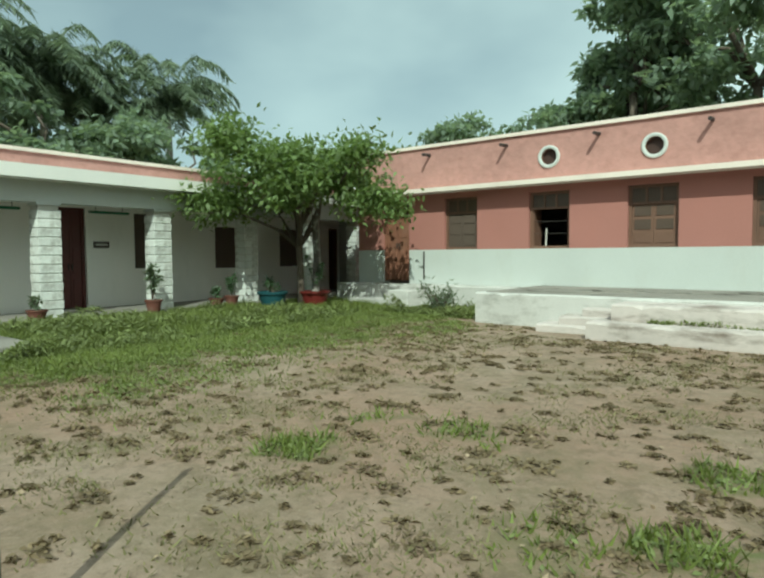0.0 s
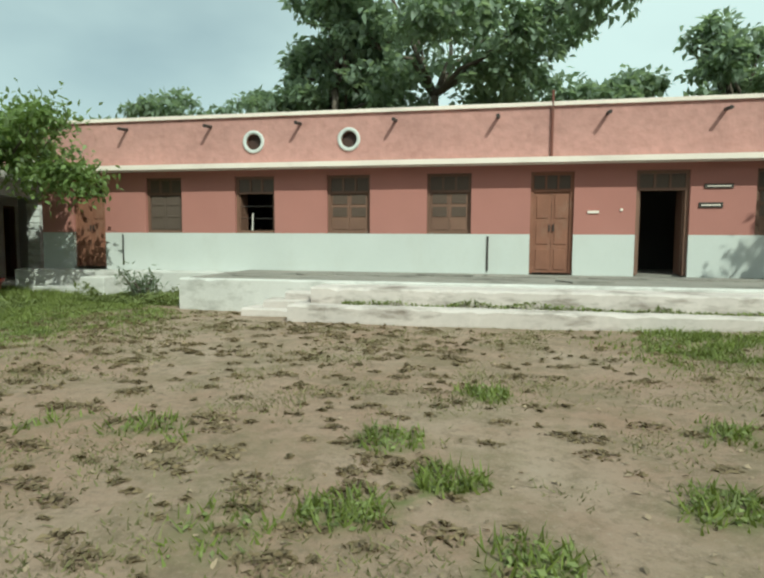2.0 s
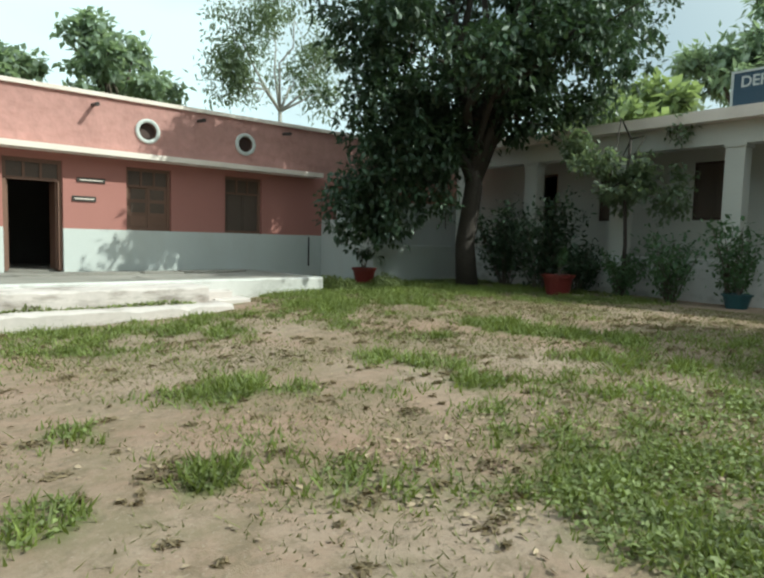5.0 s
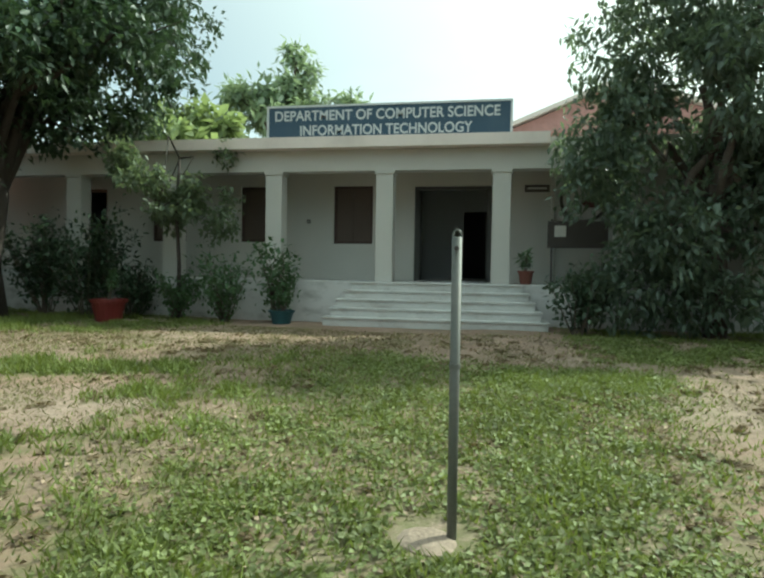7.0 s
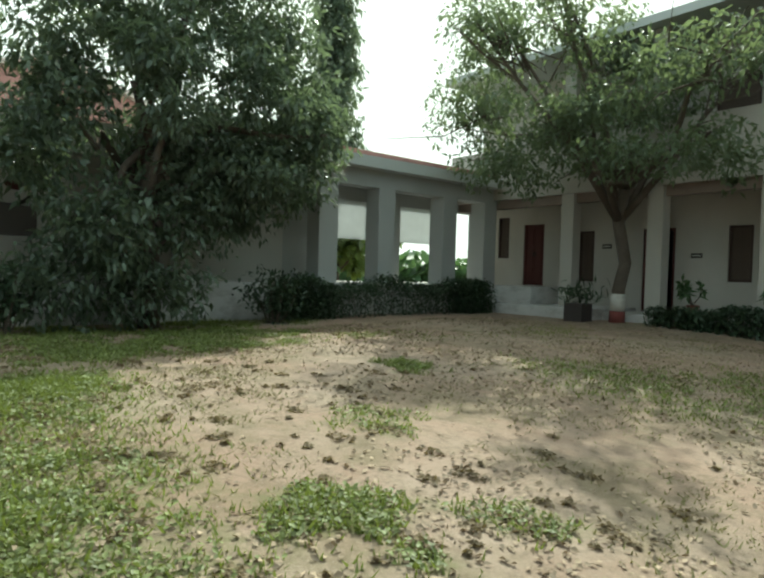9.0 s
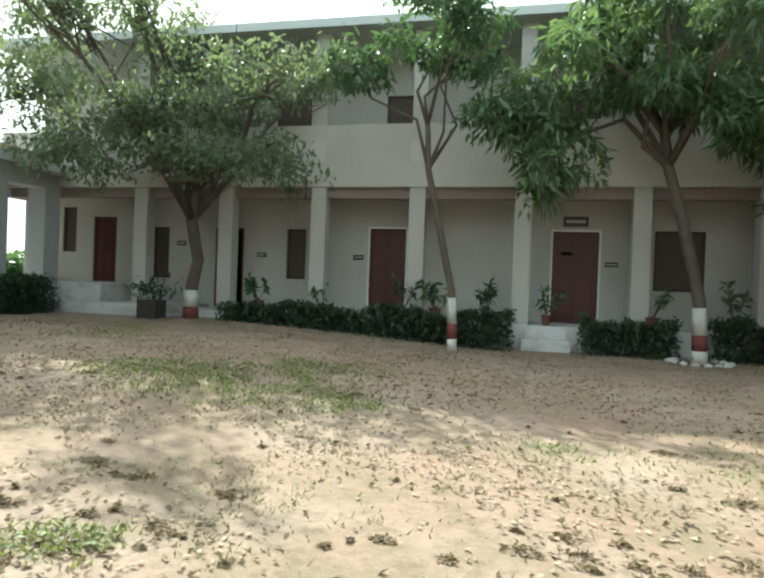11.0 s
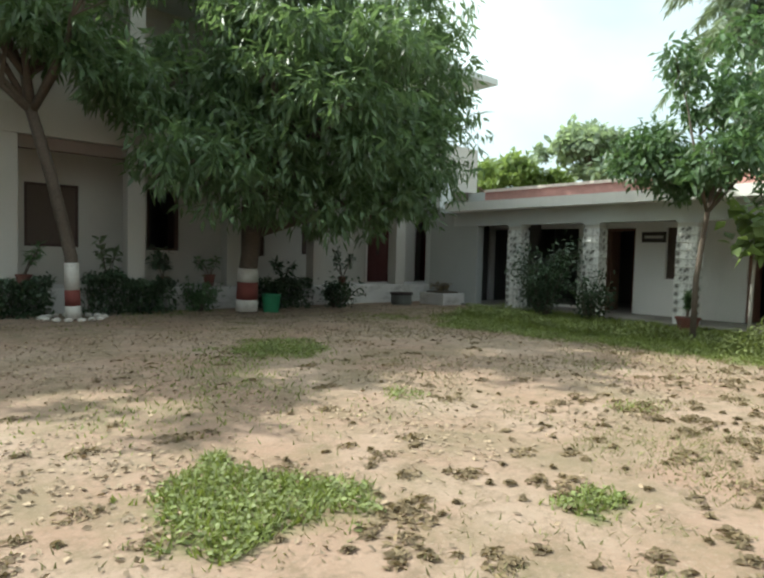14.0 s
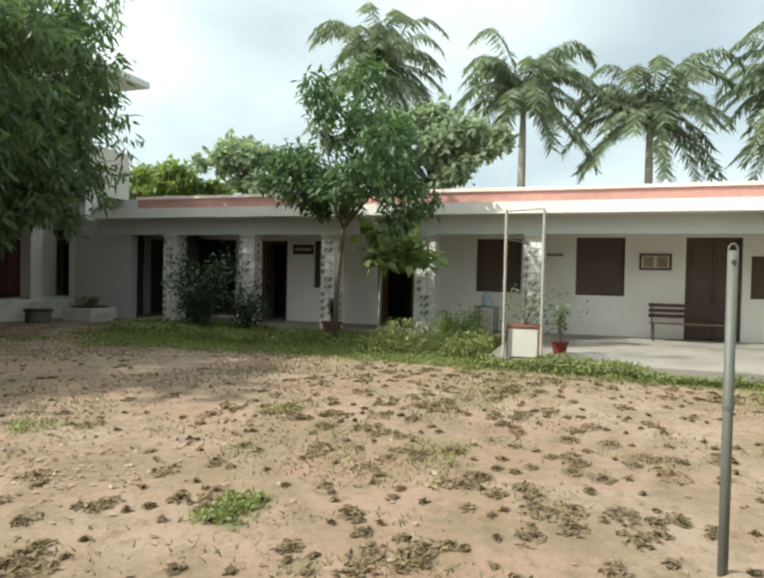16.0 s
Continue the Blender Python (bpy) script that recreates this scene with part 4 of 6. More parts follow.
for (ya, za), (yb, zb) in (((0.6, 6.5), (-4.2, 8.46)), ((-4.2, 8.46), (-9.4, 6.5))):
    v = [bm.verts.new((x, y, z + dz)) for dz in (0, .16) for x, y, z in ((24.3, ya, za), (32, ya, za), (32, yb, zb), (24.3, yb, zb))]
    for q in ((0, 1, 2, 3), (7, 6, 5, 4), (0, 4, 5, 1), (1, 5, 6, 2), (2, 6, 7, 3), (3, 7, 4, 0)):
        bm.faces.new([v[i] for i in q])
structure("roof_hall", bm, M_LEDGE, "pale sloping roof edge of the higher hall", "roof")

# ---------- trees ----------
def leaves_mesh(name, centres, dirs, length, width, rs, fold=0.25, up=None):
    """Many folded leaf blades, each with its own two faces."""
    n = len(centres)
    d = dirs / np.linalg.norm(dirs, axis=1, keepdims=True)
    ref = rs.normal(size=(n, 3)) * 0.45 + (0, 0, 1)
    s = np.cross(d, ref)
    s /= np.linalg.norm(s, axis=1, keepdims=True) + 1e-9
    nn = np.cross(s, d)
    L = (length * rs.uniform(0.65, 1.25, n))[:, None]
    W = (width * rs.uniform(0.7, 1.2, n))[:, None] * 0.5
    base = centres - d * L * 0.5
    v = np.stack([base, base + d * L * 0.42 + s * W + nn * W * fold, base + d * L - nn * L * 0.08, base + d * L * 0.42 - s * W + nn * W * fold], 1).reshape(-1, 3)
    i = np.arange(n) * 4
    f = np.stack([np.stack([i, i + 1, i + 2], 1), np.stack([i, i + 2, i + 3], 1)], 1).reshape(-1, 3)
    me = bpy.data.meshes.new(name)
    me.vertices.add(len(v))
    me.vertices.foreach_set("co", v.astype(np.float32).reshape(-1))
    me.loops.add(len(f) * 3)
    me.loops.foreach_set("vertex_index", f.astype(np.int32).reshape(-1))
    me.polygons.add(len(f))
    me.polygons.foreach_set("loop_start", np.arange(0, len(f) * 3, 3, dtype=np.int32))
    me.polygons.foreach_set("loop_total", np.full(len(f), 3, dtype=np.int32))
    me.update(calc_edges=True)
    return me


def crown_points(clumps, sprigs, per, rs, spread=0.3, shell=0.55):
    """Leaf places: sprigs scattered mostly over the outside of uneven clumps, leaves round each sprig."""
    vols = np.array([r[0] * r[1] * r[2] for _, r in clumps]) ** 0.75
    which = rs.choice(len(clumps), sprigs, p=vols / vols.sum())
    c = np.array([k[0] for k in clumps])[which]
    r = np.array([k[1] for k in clumps])[which]
    u = rs.normal(size=(sprigs, 3))
    u /= np.linalg.norm(u, axis=1, keepdims=True)
    lump = 1 + 0.16 * np.sin(u[:, :1] * 5 + which[:, None]) + 0.14 * np.sin(u[:, 1:2] * 6 + 2 * which[:, None]) + 0.1 * np.sin(u[:, 2:] * 8)
    rad = (shell + (1 - shell) * rs.uniform(0, 1, (sprigs, 1))) * lump * (1 + .35 * rs.uniform(0, 1, (sprigs, 1)) ** 6)
    s = c + u * r * rad
    pts = np.repeat(s, per, 0) + rs.normal(size=(sprigs * per, 3)) * spread * (1, 1, 0.75)
    out = np.repeat(u, per, 0)
    return pts, out, s


def tree(name, label, base, trunk, radii, clumps, sprigs, per, leaf, leaf_size, bark=None, droop=0.5, spread=0.3, shell=0.5, bands=(), seed=1, limbs=True, floor_z=None, twigs=0, group="", fold=.25):
    """trunk: points from the base; clumps: (centre, radii) of the crown; limbs run from the trunk's top to the clumps."""
    rs = np.random.default_rng(seed)
    t = thing(name, base, label, "tree", group)
    bark = bark or M_BARK
    bm = tube(bmesh.new(), trunk, radii, 12)
    top = Vector(trunk[-1])
    if limbs:
        few = clumps[::3] if len(clumps) > 12 else clumps
        for k, (c, r) in enumerate(few):
            c = Vector(c)
            start = Vector(trunk[-1 if k % 2 == 0 or len(trunk) < 4 else -2])
            q = radii[-1]
            bend = Vector(rs.normal(size=3)) * 0.25
            m1, m2 = start.lerp(c, 0.35) + bend + Vector((0, 0, .25)), start.lerp(c, 0.7) - bend * 0.6
            tube(bm, [start, m1, m2, c], [q * .8, q * .55, q * .38, q * .2], 7)
            for _ in range(twigs):
                e = c + Vector(rs.normal(size=3) * np.array(r) * 0.6)
                mm = m2.lerp(e, .5) + Vector(rs.normal(size=3)) * .12
                tube(bm, [m2.lerp(c, rs.uniform(0, .9)), mm, e], [q * .22, q * .14, q * .05], 5, False)
    part("trunk", bm, bark, t, smooth=True)
    for (za, zb, m, lab) in bands:
        def at_z(z):
            for i in range(len(trunk) - 1):
                a, b = Vector(trunk[i]), Vector(trunk[i + 1])
                if a.z <= z <= b.z or i == len(trunk) - 2:
                    f = (z - a.z) / (b.z - a.z)
                    return a.lerp(b, f), radii[i] + (radii[i + 1] - radii[i]) * f
        (p, r0), (q, r1) = at_z(za), at_z(zb)
        part("painted_band", tube(bmesh.new(), [p, q], [r0 * 1.06 + .004, r1 * 1.06 + .004], 14), m, t, lab, True)
    pts, out, _ = crown_points(clumps, int(sprigs * 1.15), per, rs, spread * .42, shell)
    if floor_z is not None:
        keep = pts[:, 2] > floor_z
        pts, out = pts[keep], out[keep]
    dirs = out * 0.35 + rs.normal(size=pts.shape) * 0.75 + np.array((0, 0, -droop))
    dirs /= np.linalg.norm(dirs, axis=1, keepdims=True)
    pts = pts + dirs * leaf_size[0] * 0.55
    link_mesh("crown", leaves_mesh("crown", pts, dirs, leaf_size[0], leaf_size[1], rs, fold), leaf, t)
    return t


def blob(center, size, n, seed, squash=0.7, flat=0.0):
    """Clump centres scattered in an ellipsoid, for an uneven crown."""
    rs = np.random.default_rng(seed)
    out = []
    for _ in range(int(n * 1.6)):
        u = rs.normal(size=3)
        u /= np.linalg.norm(u)
        rad = rs.uniform(0.35, 0.98)
        c = np.array(center) + u * np.array(size) * rad
        k = rs.uniform(0.13, 0.30)
        out.append((tuple(c), tuple(np.array(size) * k * (1, 1, 1 - 0.25 * squash))))
    return out


BANDS = lambda z: ((z, z + .28, M_BAND_W, "white-painted band"), (z + .28, z + .62, M_BAND_R, "brick-red painted band"), (z + .62, z + 1.2, M_BAND_W, "white-painted band"))
# west corner: low spreading flowering tree
tree("flowering_tree", "low spreading light-green tree by the corner tubs", (-12.2, 11.9, 0), [(-12.2, 11.9, 0), (-12.15, 11.85, .9), (-12.3, 11.95, 1.7), (-12.2, 11.9, 2.3)], [.11, .09, .09, .08],
     blob((-12.1, 11.9, 3.75), (2.9, 2.9, 1.35), 20, 3) + [((-10.0, 12.6, 2.9), (1.0, 1.0, .45)), ((-13.4, 10.0, 2.9), (1.0, 1.1, .5))], 1500, 8, L_LIGHT, (.19, .1), droop=.2, spread=.5, shell=.15, seed=3, twigs=4)
# north-east corner: great dark tree
tree("dark_tree", "large dense dark evergreen tree shading the corner", (12.9, 10.9, .36), [(12.9, 10.9, .3), (12.8, 10.95, 1.5), (12.9, 10.8, 3.0), (12.7, 10.8, 4.4)], [.3, .25, .23, .2],
     blob((13.0, 10.4, 6.9), (3.9, 3.6, 3.3), 26, 8) + [((10.5, 11.6, 2.8), (1.0, 1.0, 1.2)), ((10.9, 11.3, 3.9), (1.4, 1.3, 1.3)), ((10.5, 11.5, 5.0), (1.3, 1.2, 1.4)), ((11.5, 11.0, 3.0), (.8, .8, .9)), ((12.6, 11.2, 4.2), (1.3, .9, .9)), ((11.7, 11.0, 4.6), (1.2, .9, 1.2)), ((15.2, 8.7, 7.4), (1.5, 1.5, 1.6)), ((13.6, 10.0, 4.8), (1.4, 1.2, .8)), ((9.95, 12.1, 2.3), (.8, .7, 1.0)), ((10.7, 11.7, 1.9), (.6, .6, .7)), ((10.2, 11.8, 6.6), (1.3, 1.3, 1.4))], 5000, 8, L_DARK, (.21, .1), droop=.5, spread=.22, shell=.3, seed=9, twigs=4, bark=M_BARK_DARK)
tree("young_tree", "slender young tree with sparse foliage before the verandah", (14.2, 7.3, .36), [(14.2, 7.3, .3), (14.25, 7.3, 1.6), (14.2, 7.35, 2.8), (14.25, 7.3, 4.0)], [.05, .045, .04, .03],
     blob((14.2, 7.4, 3.5), (1.3, 1.4, 1.6), 10, 5), 400, 7, L_GREY, (.16, .08), spread=.18, seed=5, twigs=4, bark=M_BARK_DARK)
# east: dense tree grown down to the ground
tree("bushy_tree", "dense bushy tree with foliage hanging to the ground", (14.0, -3.9, .36), [(14.0, -3.9, .3), (14.0, -3.9, 1.4), (13.95, -3.85, 2.6), (14.0, -3.9, 4.0)], [.22, .2, .17, .13],
     blob((13.9, -4.8, 5.2), (1.8, 3.2, 2.7), 32, 12) + [((14.0, -7.0, 3.9), (.9, 1.2, 1.1)), ((14.0, -7.5, 5.2), (.9, 1.1, 1.2)), ((13.8, -5.6, 3.3), (1.0, 1.0, .9)), ((13.7, -4.4, 2.6), (.9, 1.0, .9)), ((13.9, -2.3, 6.0), (1.0, 1.1, 1.2)), ((13.9, -3.1, 7.5), (1.1, 1.2, 1.1)), ((13.9, -2.2, 4.6), (.9, 1.0, 1.0)), ((14.0, -5.6, 8.3), (1.2, 1.4, 1.0))] + [((14.0, -6.6, 6.6), (1.2, 1.1, 1.2))] + [((13.6, -2.4, 1.3), (.9, 1.2, .9)), ((13.9, -6.2, 4.3), (.9, .9, .8)), ((14.0, -1.7, 3.6), (1.0, .9, 1.1)), ((13.4, -3.8, 1.2), (.9, 1.0, .8)), ((13.4, -2.9, 2.3), (1, 1.1, 1))], 4300, 8, L_BLUE, (.21, .08), droop=.8, spread=.24, shell=.35, seed=12, floor_z=.4)
tree("mast_tree", "tall narrow drooping mast tree behind the wing", (19.6, -12.0, .4), [(19.6, -12.0, 0), (19.6, -12, 5), (19.6, -12, 11), (19.6, -12, 16)], [.2, .17, .12, .04],
     [((19.6 + .1 * math.sin(3 * k), -12 + .1 * math.cos(5 * k), 3.5 + .8 * k), (.95 - .02 * k, 1.05 - .025 * k, .8)) for k in range(16)], 2200, 7, L_BLUE, (.28, .08), droop=1.4, spread=.16, seed=6, limbs=False)
# south: row of trees with painted trunks
tree("rain_tree", "spreading tree with a red and white painted trunk", (10.3, -14.9, .42), [(10.3, -14.9, .3), (10.28, -14.9, 1.3), (10.12, -14.9, 2.0), (10.35, -14.9, 3.1), (10.2, -14.9, 4.0)], [.2, .17, .16, .16, .14],
     blob((10.4, -14.0, 6.5), (5.0, 3.8, 3.1), 26, 21) + [((13.6, -13.6, 5.2), (1.4, 1.2, 1.1)), ((14.2, -13.2, 6.6), (1.5, 1.3, 1.6)), ((13.4, -12.9, 8.4), (1.5, 1.3, 1.4)), ((7.4, -13.3, 4.3), (1.4, 1.2, .6)), ((8.8, -12.6, 4.4), (1.5, 1.2, .7)), ((12.4, -12.6, 4.6), (1.6, 1.2, .8))], 1800, 8, L_GREY, (.21, .085), droop=.6, spread=.3, shell=.2, seed=21, twigs=9, bands=((.4, .75, M_BAND_R, "brick-red painted band"), (.75, 1.2, M_BAND_W, "white-painted band")))
tree("slender_tree", "slender leaning tree with a red and white painted trunk", (3.05, -13.6, .12), [(3.05, -13.6, .05), (3.1, -13.6, 1.4), (3.45, -13.65, 2.9), (3.75, -13.7, 4.2), (3.8, -13.7, 5.2)], [.1, .085, .08, .07, .06],
     blob((3.7, -13.2, 7.0), (1.9, 1.6, 1.4), 9, 31) + [((2.2, -13.0, 5.2), (.85, .7, .4)), ((5.4, -13.4, 6.5), (.9, .8, .5))], 400, 8, L_MID, (.26, .08), droop=.55, spread=.22, seed=31, twigs=3, bands=BANDS(.1))
tree("leaning_tree", "leaning tree with a red and white painted trunk", (-2.2, -14.2, .08), [(-2.2, -14.2, 0), (-2.15, -14.2, 1.4), (-1.75, -14.15, 3.1), (-1.4, -14.1, 4.3), (-1.3, -14.1, 5.0)], [.15, .13, .12, .11, .1],
     blob((-0.9, -13.3, 6.6), (3.4, 2.6, 1.9), 20, 33) + [((1.0, -13.2, 4.4), (1.1, .9, .9)), ((1.4, -13.4, 5.4), (1.2, 1, .8)), ((-2.9, -13.0, 5.0), (1.0, .8, .6))], 1100, 8, L_MANGO, (.34, .085), droop=.7, spread=.24, seed=33, twigs=4, bands=BANDS(.08))
tree("mango_tree", "broad dense mango tree with a red and white painted trunk", (-6.3, -14.2, .08), [(-6.3, -14.2, 0), (-6.3, -14.15, 1.2), (-6.4, -14.1, 2.1), (-6.5, -13.9, 3.2)], [.27, .24, .22, .2],
     blob((-7.2, -12.9, 5.4), (4.5, 3.3, 2.7), 30, 35) + [((-5.2, -12.0, 3.1), (1.5, 1.2, .8)), ((-7.2, -11.6, 2.9), (1.7, 1.2, .9)), ((-3.8, -12.2, 3.6), (1.3, 1.1, .8)), ((-9.6, -12.2, 3.3), (1.5, 1.2, .9)), ((-8.2, -11.4, 4.0), (1.6, 1.1, 1)), ((-7.2, -13.6, 7.8), (2.6, 2.4, 1.8)), ((-10.9, -12.4, 6.3), (1.5, 1.4, 1.7)), ((-10.6, -12.2, 4.4), (1.4, 1.2, 1.2)), ((-10.2, -12.6, 8.2), (1.6, 1.5, 1.3))], 3700, 8, L_MANGO, (.36, .085), droop=.9, spread=.25, shell=.4, seed=35, twigs=3, bands=((.1, .4, M_BAND_W, "white-painted band"), (.4, .85, M_BAND_R, "brick-red painted band"), (.85, 1.2, M_BAND_W, "white-painted band")))
# west: young tree before the verandah
tree("young_mango", "young mango tree with a thin brown trunk in the grass", (-11.3, -5.15, 0), [(-11.3, -5.15, 0), (-11.28, -5.13, 1.3), (-11.3, -5.0, 2.6), (-11.25, -4.8, 3.6)], [.06, .055, .05, .04],
     blob((-11.2, -4.9, 4.2), (1.9, 2.0, 1.9), 18, 41) + [((-11.2, -6.2, 3.7), (.7, .8, .5)), ((-11.2, -3.5, 3.2), (.6, .7, .5))], 1000, 7, L_MID, (.22, .085), droop=.6, spread=.2, seed=41, twigs=5)
tree("teak_sapling", "teak sapling with large drooping round leaves", (-12.4, -4.5, 0), [(-12.4, -4.5, 0), (-12.4, -4.5, 1.0), (-12.35, -4.45, 2.0)], [.04, .035, .03],
     blob((-12.3, -4.0, 2.35), (.8, 1.1, .55), 8, 43), 60, 3, L_LIGHT, (.38, .26), droop=.5, spread=.2, seed=43, bark=M_BARK_PALE)


# ---------- palms and far trees ----------
def palm(label, x, y, h, seed, fronds=42, length=4.7):
    rs = np.random.default_rng(seed)
    t = thing("royal_palm", (x, y, 0), label, "palm", "palms behind the west building")
    part("trunk", tube(bmesh.new(), [(x, y, 0), (x + .1, y, h * .5), (x, y, h * .82), (x, y, h)], [.28, .24, .2, .13], 12), M_BARK_PALE, t, smooth=True)
    P, D = [], []
    spine = bmesh.new()
    for k in range(fronds):
        a = 2 * math.pi * k / fronds + rs.uniform(-.2, .2)
        rise = rs.uniform(-.35, 1.7) if k % 3 else rs.uniform(1.0, 2.2)
        out = np.array((math.cos(a), math.sin(a), 0))
        L = length * rs.uniform(.8, 1.1)
        s = np.linspace(0, 1, 52)
        curve = np.array((x, y, h)) + out * (L * s[:, None] * (1 - .12 * s[:, None])) + np.array((0, 0, 1)) * (L * (rise * s - (.55 + .5 * max(rise, 0)) * s ** 2))[:, None]
        tube(spine, [tuple(p) for p in curve[::10]], [.04, .035, .03, .025, .018, .01][:len(curve[::10])], 5, False)
        side = np.array((-math.sin(a), math.cos(a), 0))
        for sign in (-1, 1):
            lean = side * sign * .75 + out * .4 + np.array((0, 0, -.6))
            d = lean + rs.normal(size=(len(s), 3)) * .14
            ll = 1.05 * (1 - .45 * s)
            P.append(curve[3:] + (d * ll[:, None] * .45)[3:])
            D.append(d[3:])
    P, D = np.concatenate(P), np.concatenate(D)
    link_mesh("crown", leaves_mesh("crown", P, D, 1.05, .1, rs), L_PALM, t)
    part("frond_stalk", spine, L_PALM, t)
    return t


for i, (x, y, h) in enumerate(((-35, -12.5, 14.4), (-35, -3.6, 12.0), (-35, 3.2, 10.6), (-35, 10.6, 11.6), (-36, 15.4, 11.4), (-35, 22.6, 11.0), (-37, 12.0, 10.0), (-38, 18.5, 10.2))):
    palm("royal palm with drooping feathery fronds behind the roofs", x, y, h, 50 + i)


def far_tree(label, x, y, h, size, seed, leaf=L_MID, n=1500, leaf_size=(.5, .3), spread=.42, trunk_r=.3, name="tree", bark=None, shell=.3):
    c = (x, y, h)
    tree(name, label, (x, y, 0), [(x, y, 0), (x + .2, y, h * .35), (x, y, h - size[2] * .6)], [trunk_r, trunk_r * .8, trunk_r * .6], blob(c, size, 16, seed), int(n * .62), 7, leaf, leaf_size, spread=spread, shell=shell, seed=seed, twigs=3, bark=bark)


# trees with L_FAR get their haze from the pale leaf colour
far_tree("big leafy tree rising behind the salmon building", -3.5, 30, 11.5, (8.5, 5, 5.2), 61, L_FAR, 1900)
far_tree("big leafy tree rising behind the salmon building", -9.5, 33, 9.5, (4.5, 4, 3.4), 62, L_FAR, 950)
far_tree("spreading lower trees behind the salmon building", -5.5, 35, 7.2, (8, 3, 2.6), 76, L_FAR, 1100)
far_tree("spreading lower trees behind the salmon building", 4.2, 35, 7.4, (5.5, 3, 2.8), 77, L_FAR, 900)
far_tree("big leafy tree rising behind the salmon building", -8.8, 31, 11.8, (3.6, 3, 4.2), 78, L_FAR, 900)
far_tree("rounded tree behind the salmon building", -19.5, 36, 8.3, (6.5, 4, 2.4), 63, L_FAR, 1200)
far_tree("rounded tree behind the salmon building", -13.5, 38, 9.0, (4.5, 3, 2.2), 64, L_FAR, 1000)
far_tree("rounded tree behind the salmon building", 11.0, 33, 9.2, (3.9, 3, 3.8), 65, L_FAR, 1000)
far_tree("tall pale eucalyptus with open crown", 18.6, 30, 12.2, (4.6, 3.5, 6.2), 66, L_GREY, 1250, (.34, .12), .7, .17, "eucalyptus", M_BARK_PALE, .15)
far_tree("low green trees behind the west building", -33, -27, 6.8, (4, 6, 2.0), 67, L_LIGHT, 1300)
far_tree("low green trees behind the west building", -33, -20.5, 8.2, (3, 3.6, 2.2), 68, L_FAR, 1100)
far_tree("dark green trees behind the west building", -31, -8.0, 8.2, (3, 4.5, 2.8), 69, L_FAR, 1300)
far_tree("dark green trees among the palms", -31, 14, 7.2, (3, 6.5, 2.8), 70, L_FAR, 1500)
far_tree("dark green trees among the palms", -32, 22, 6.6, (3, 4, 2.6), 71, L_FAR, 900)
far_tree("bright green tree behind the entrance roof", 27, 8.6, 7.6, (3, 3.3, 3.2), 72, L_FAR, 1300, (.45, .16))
far_tree("pale green tree behind the entrance roof", 22, 11.5, 6.2, (2, 2.0, 1.6), 73, L_YEL, 700)
far_tree("leafy trees beyond the open wing", 22.5, -10.8, 3.2, (2, 4.2, 2.9), 75, L_MID, 1900)
far_tree("green trees beyond the open wing", 23.5, -15.0, 3.4, (2, 3.6, 3.0), 74, L_LIGHT, 1900)


# ---------- potted plants, tubs and hedges ----------
def pot_plant(x, y, z, r, h, material, label, plant_h, leaf, leaf_size, n, seed, spread=.5, name="potted_plant", group="potted plants", saucer=False):
    rs = np.random.default_rng(seed)
    t = thing(name, (x, y, z), label, "plant pot", group)
    p = part("pot", lathe(bmesh.new(), (x, y, z), [(r * .68, 0), (r * .72, h * .1), (r * .95, h * .86), (r * 1.06, h * .87), (r * 1.08, h), (r * .96, h), (r * .92, h * .9), (r * .2, h * .9)]), material, t, smooth=False)
    part("soil", lathe(bmesh.new(), (x, y, z), [(r * .5, h * .905), (r * .91, h * .93), (r * .3, h * .95)], 14), M_SOIL, p)
    bm = bmesh.new()
    tips = []
    for k in range(5):
        a = rs.uniform(0, 6.3)
        e = Vector((x + math.cos(a) * r * spread * rs.uniform(.4, 1.4), y + math.sin(a) * r * spread * rs.uniform(.4, 1.4), z + h + plant_h * rs.uniform(.6, 1)))
        m = Vector((x, y, z + h * .9)).lerp(e, .5) + Vector(rs.normal(size=3)) * .03
        tube(bm, [(x + rs.uniform(-.04, .04), y + rs.uniform(-.04, .04), z + h * .9), m, e], [.014, .01, .006], 5)
        tips += [np.array(m.lerp(e, f)) for f in (0.1, .5, .8, 1)]
    part("stem", bm, M_BARK, t)
    tips = np.array(tips)
    c = tips[rs.integers(0, len(tips), n)]
    d = rs.normal(size=(n, 3)) + (0, 0, -.1)
    c = c + d / np.linalg.norm(d, axis=1, keepdims=True) * leaf_size[0] * .55
    link_mesh("foliage", leaves_mesh("foliage", c, d, leaf_size[0], leaf_size[1], rs), leaf, t)
    return t


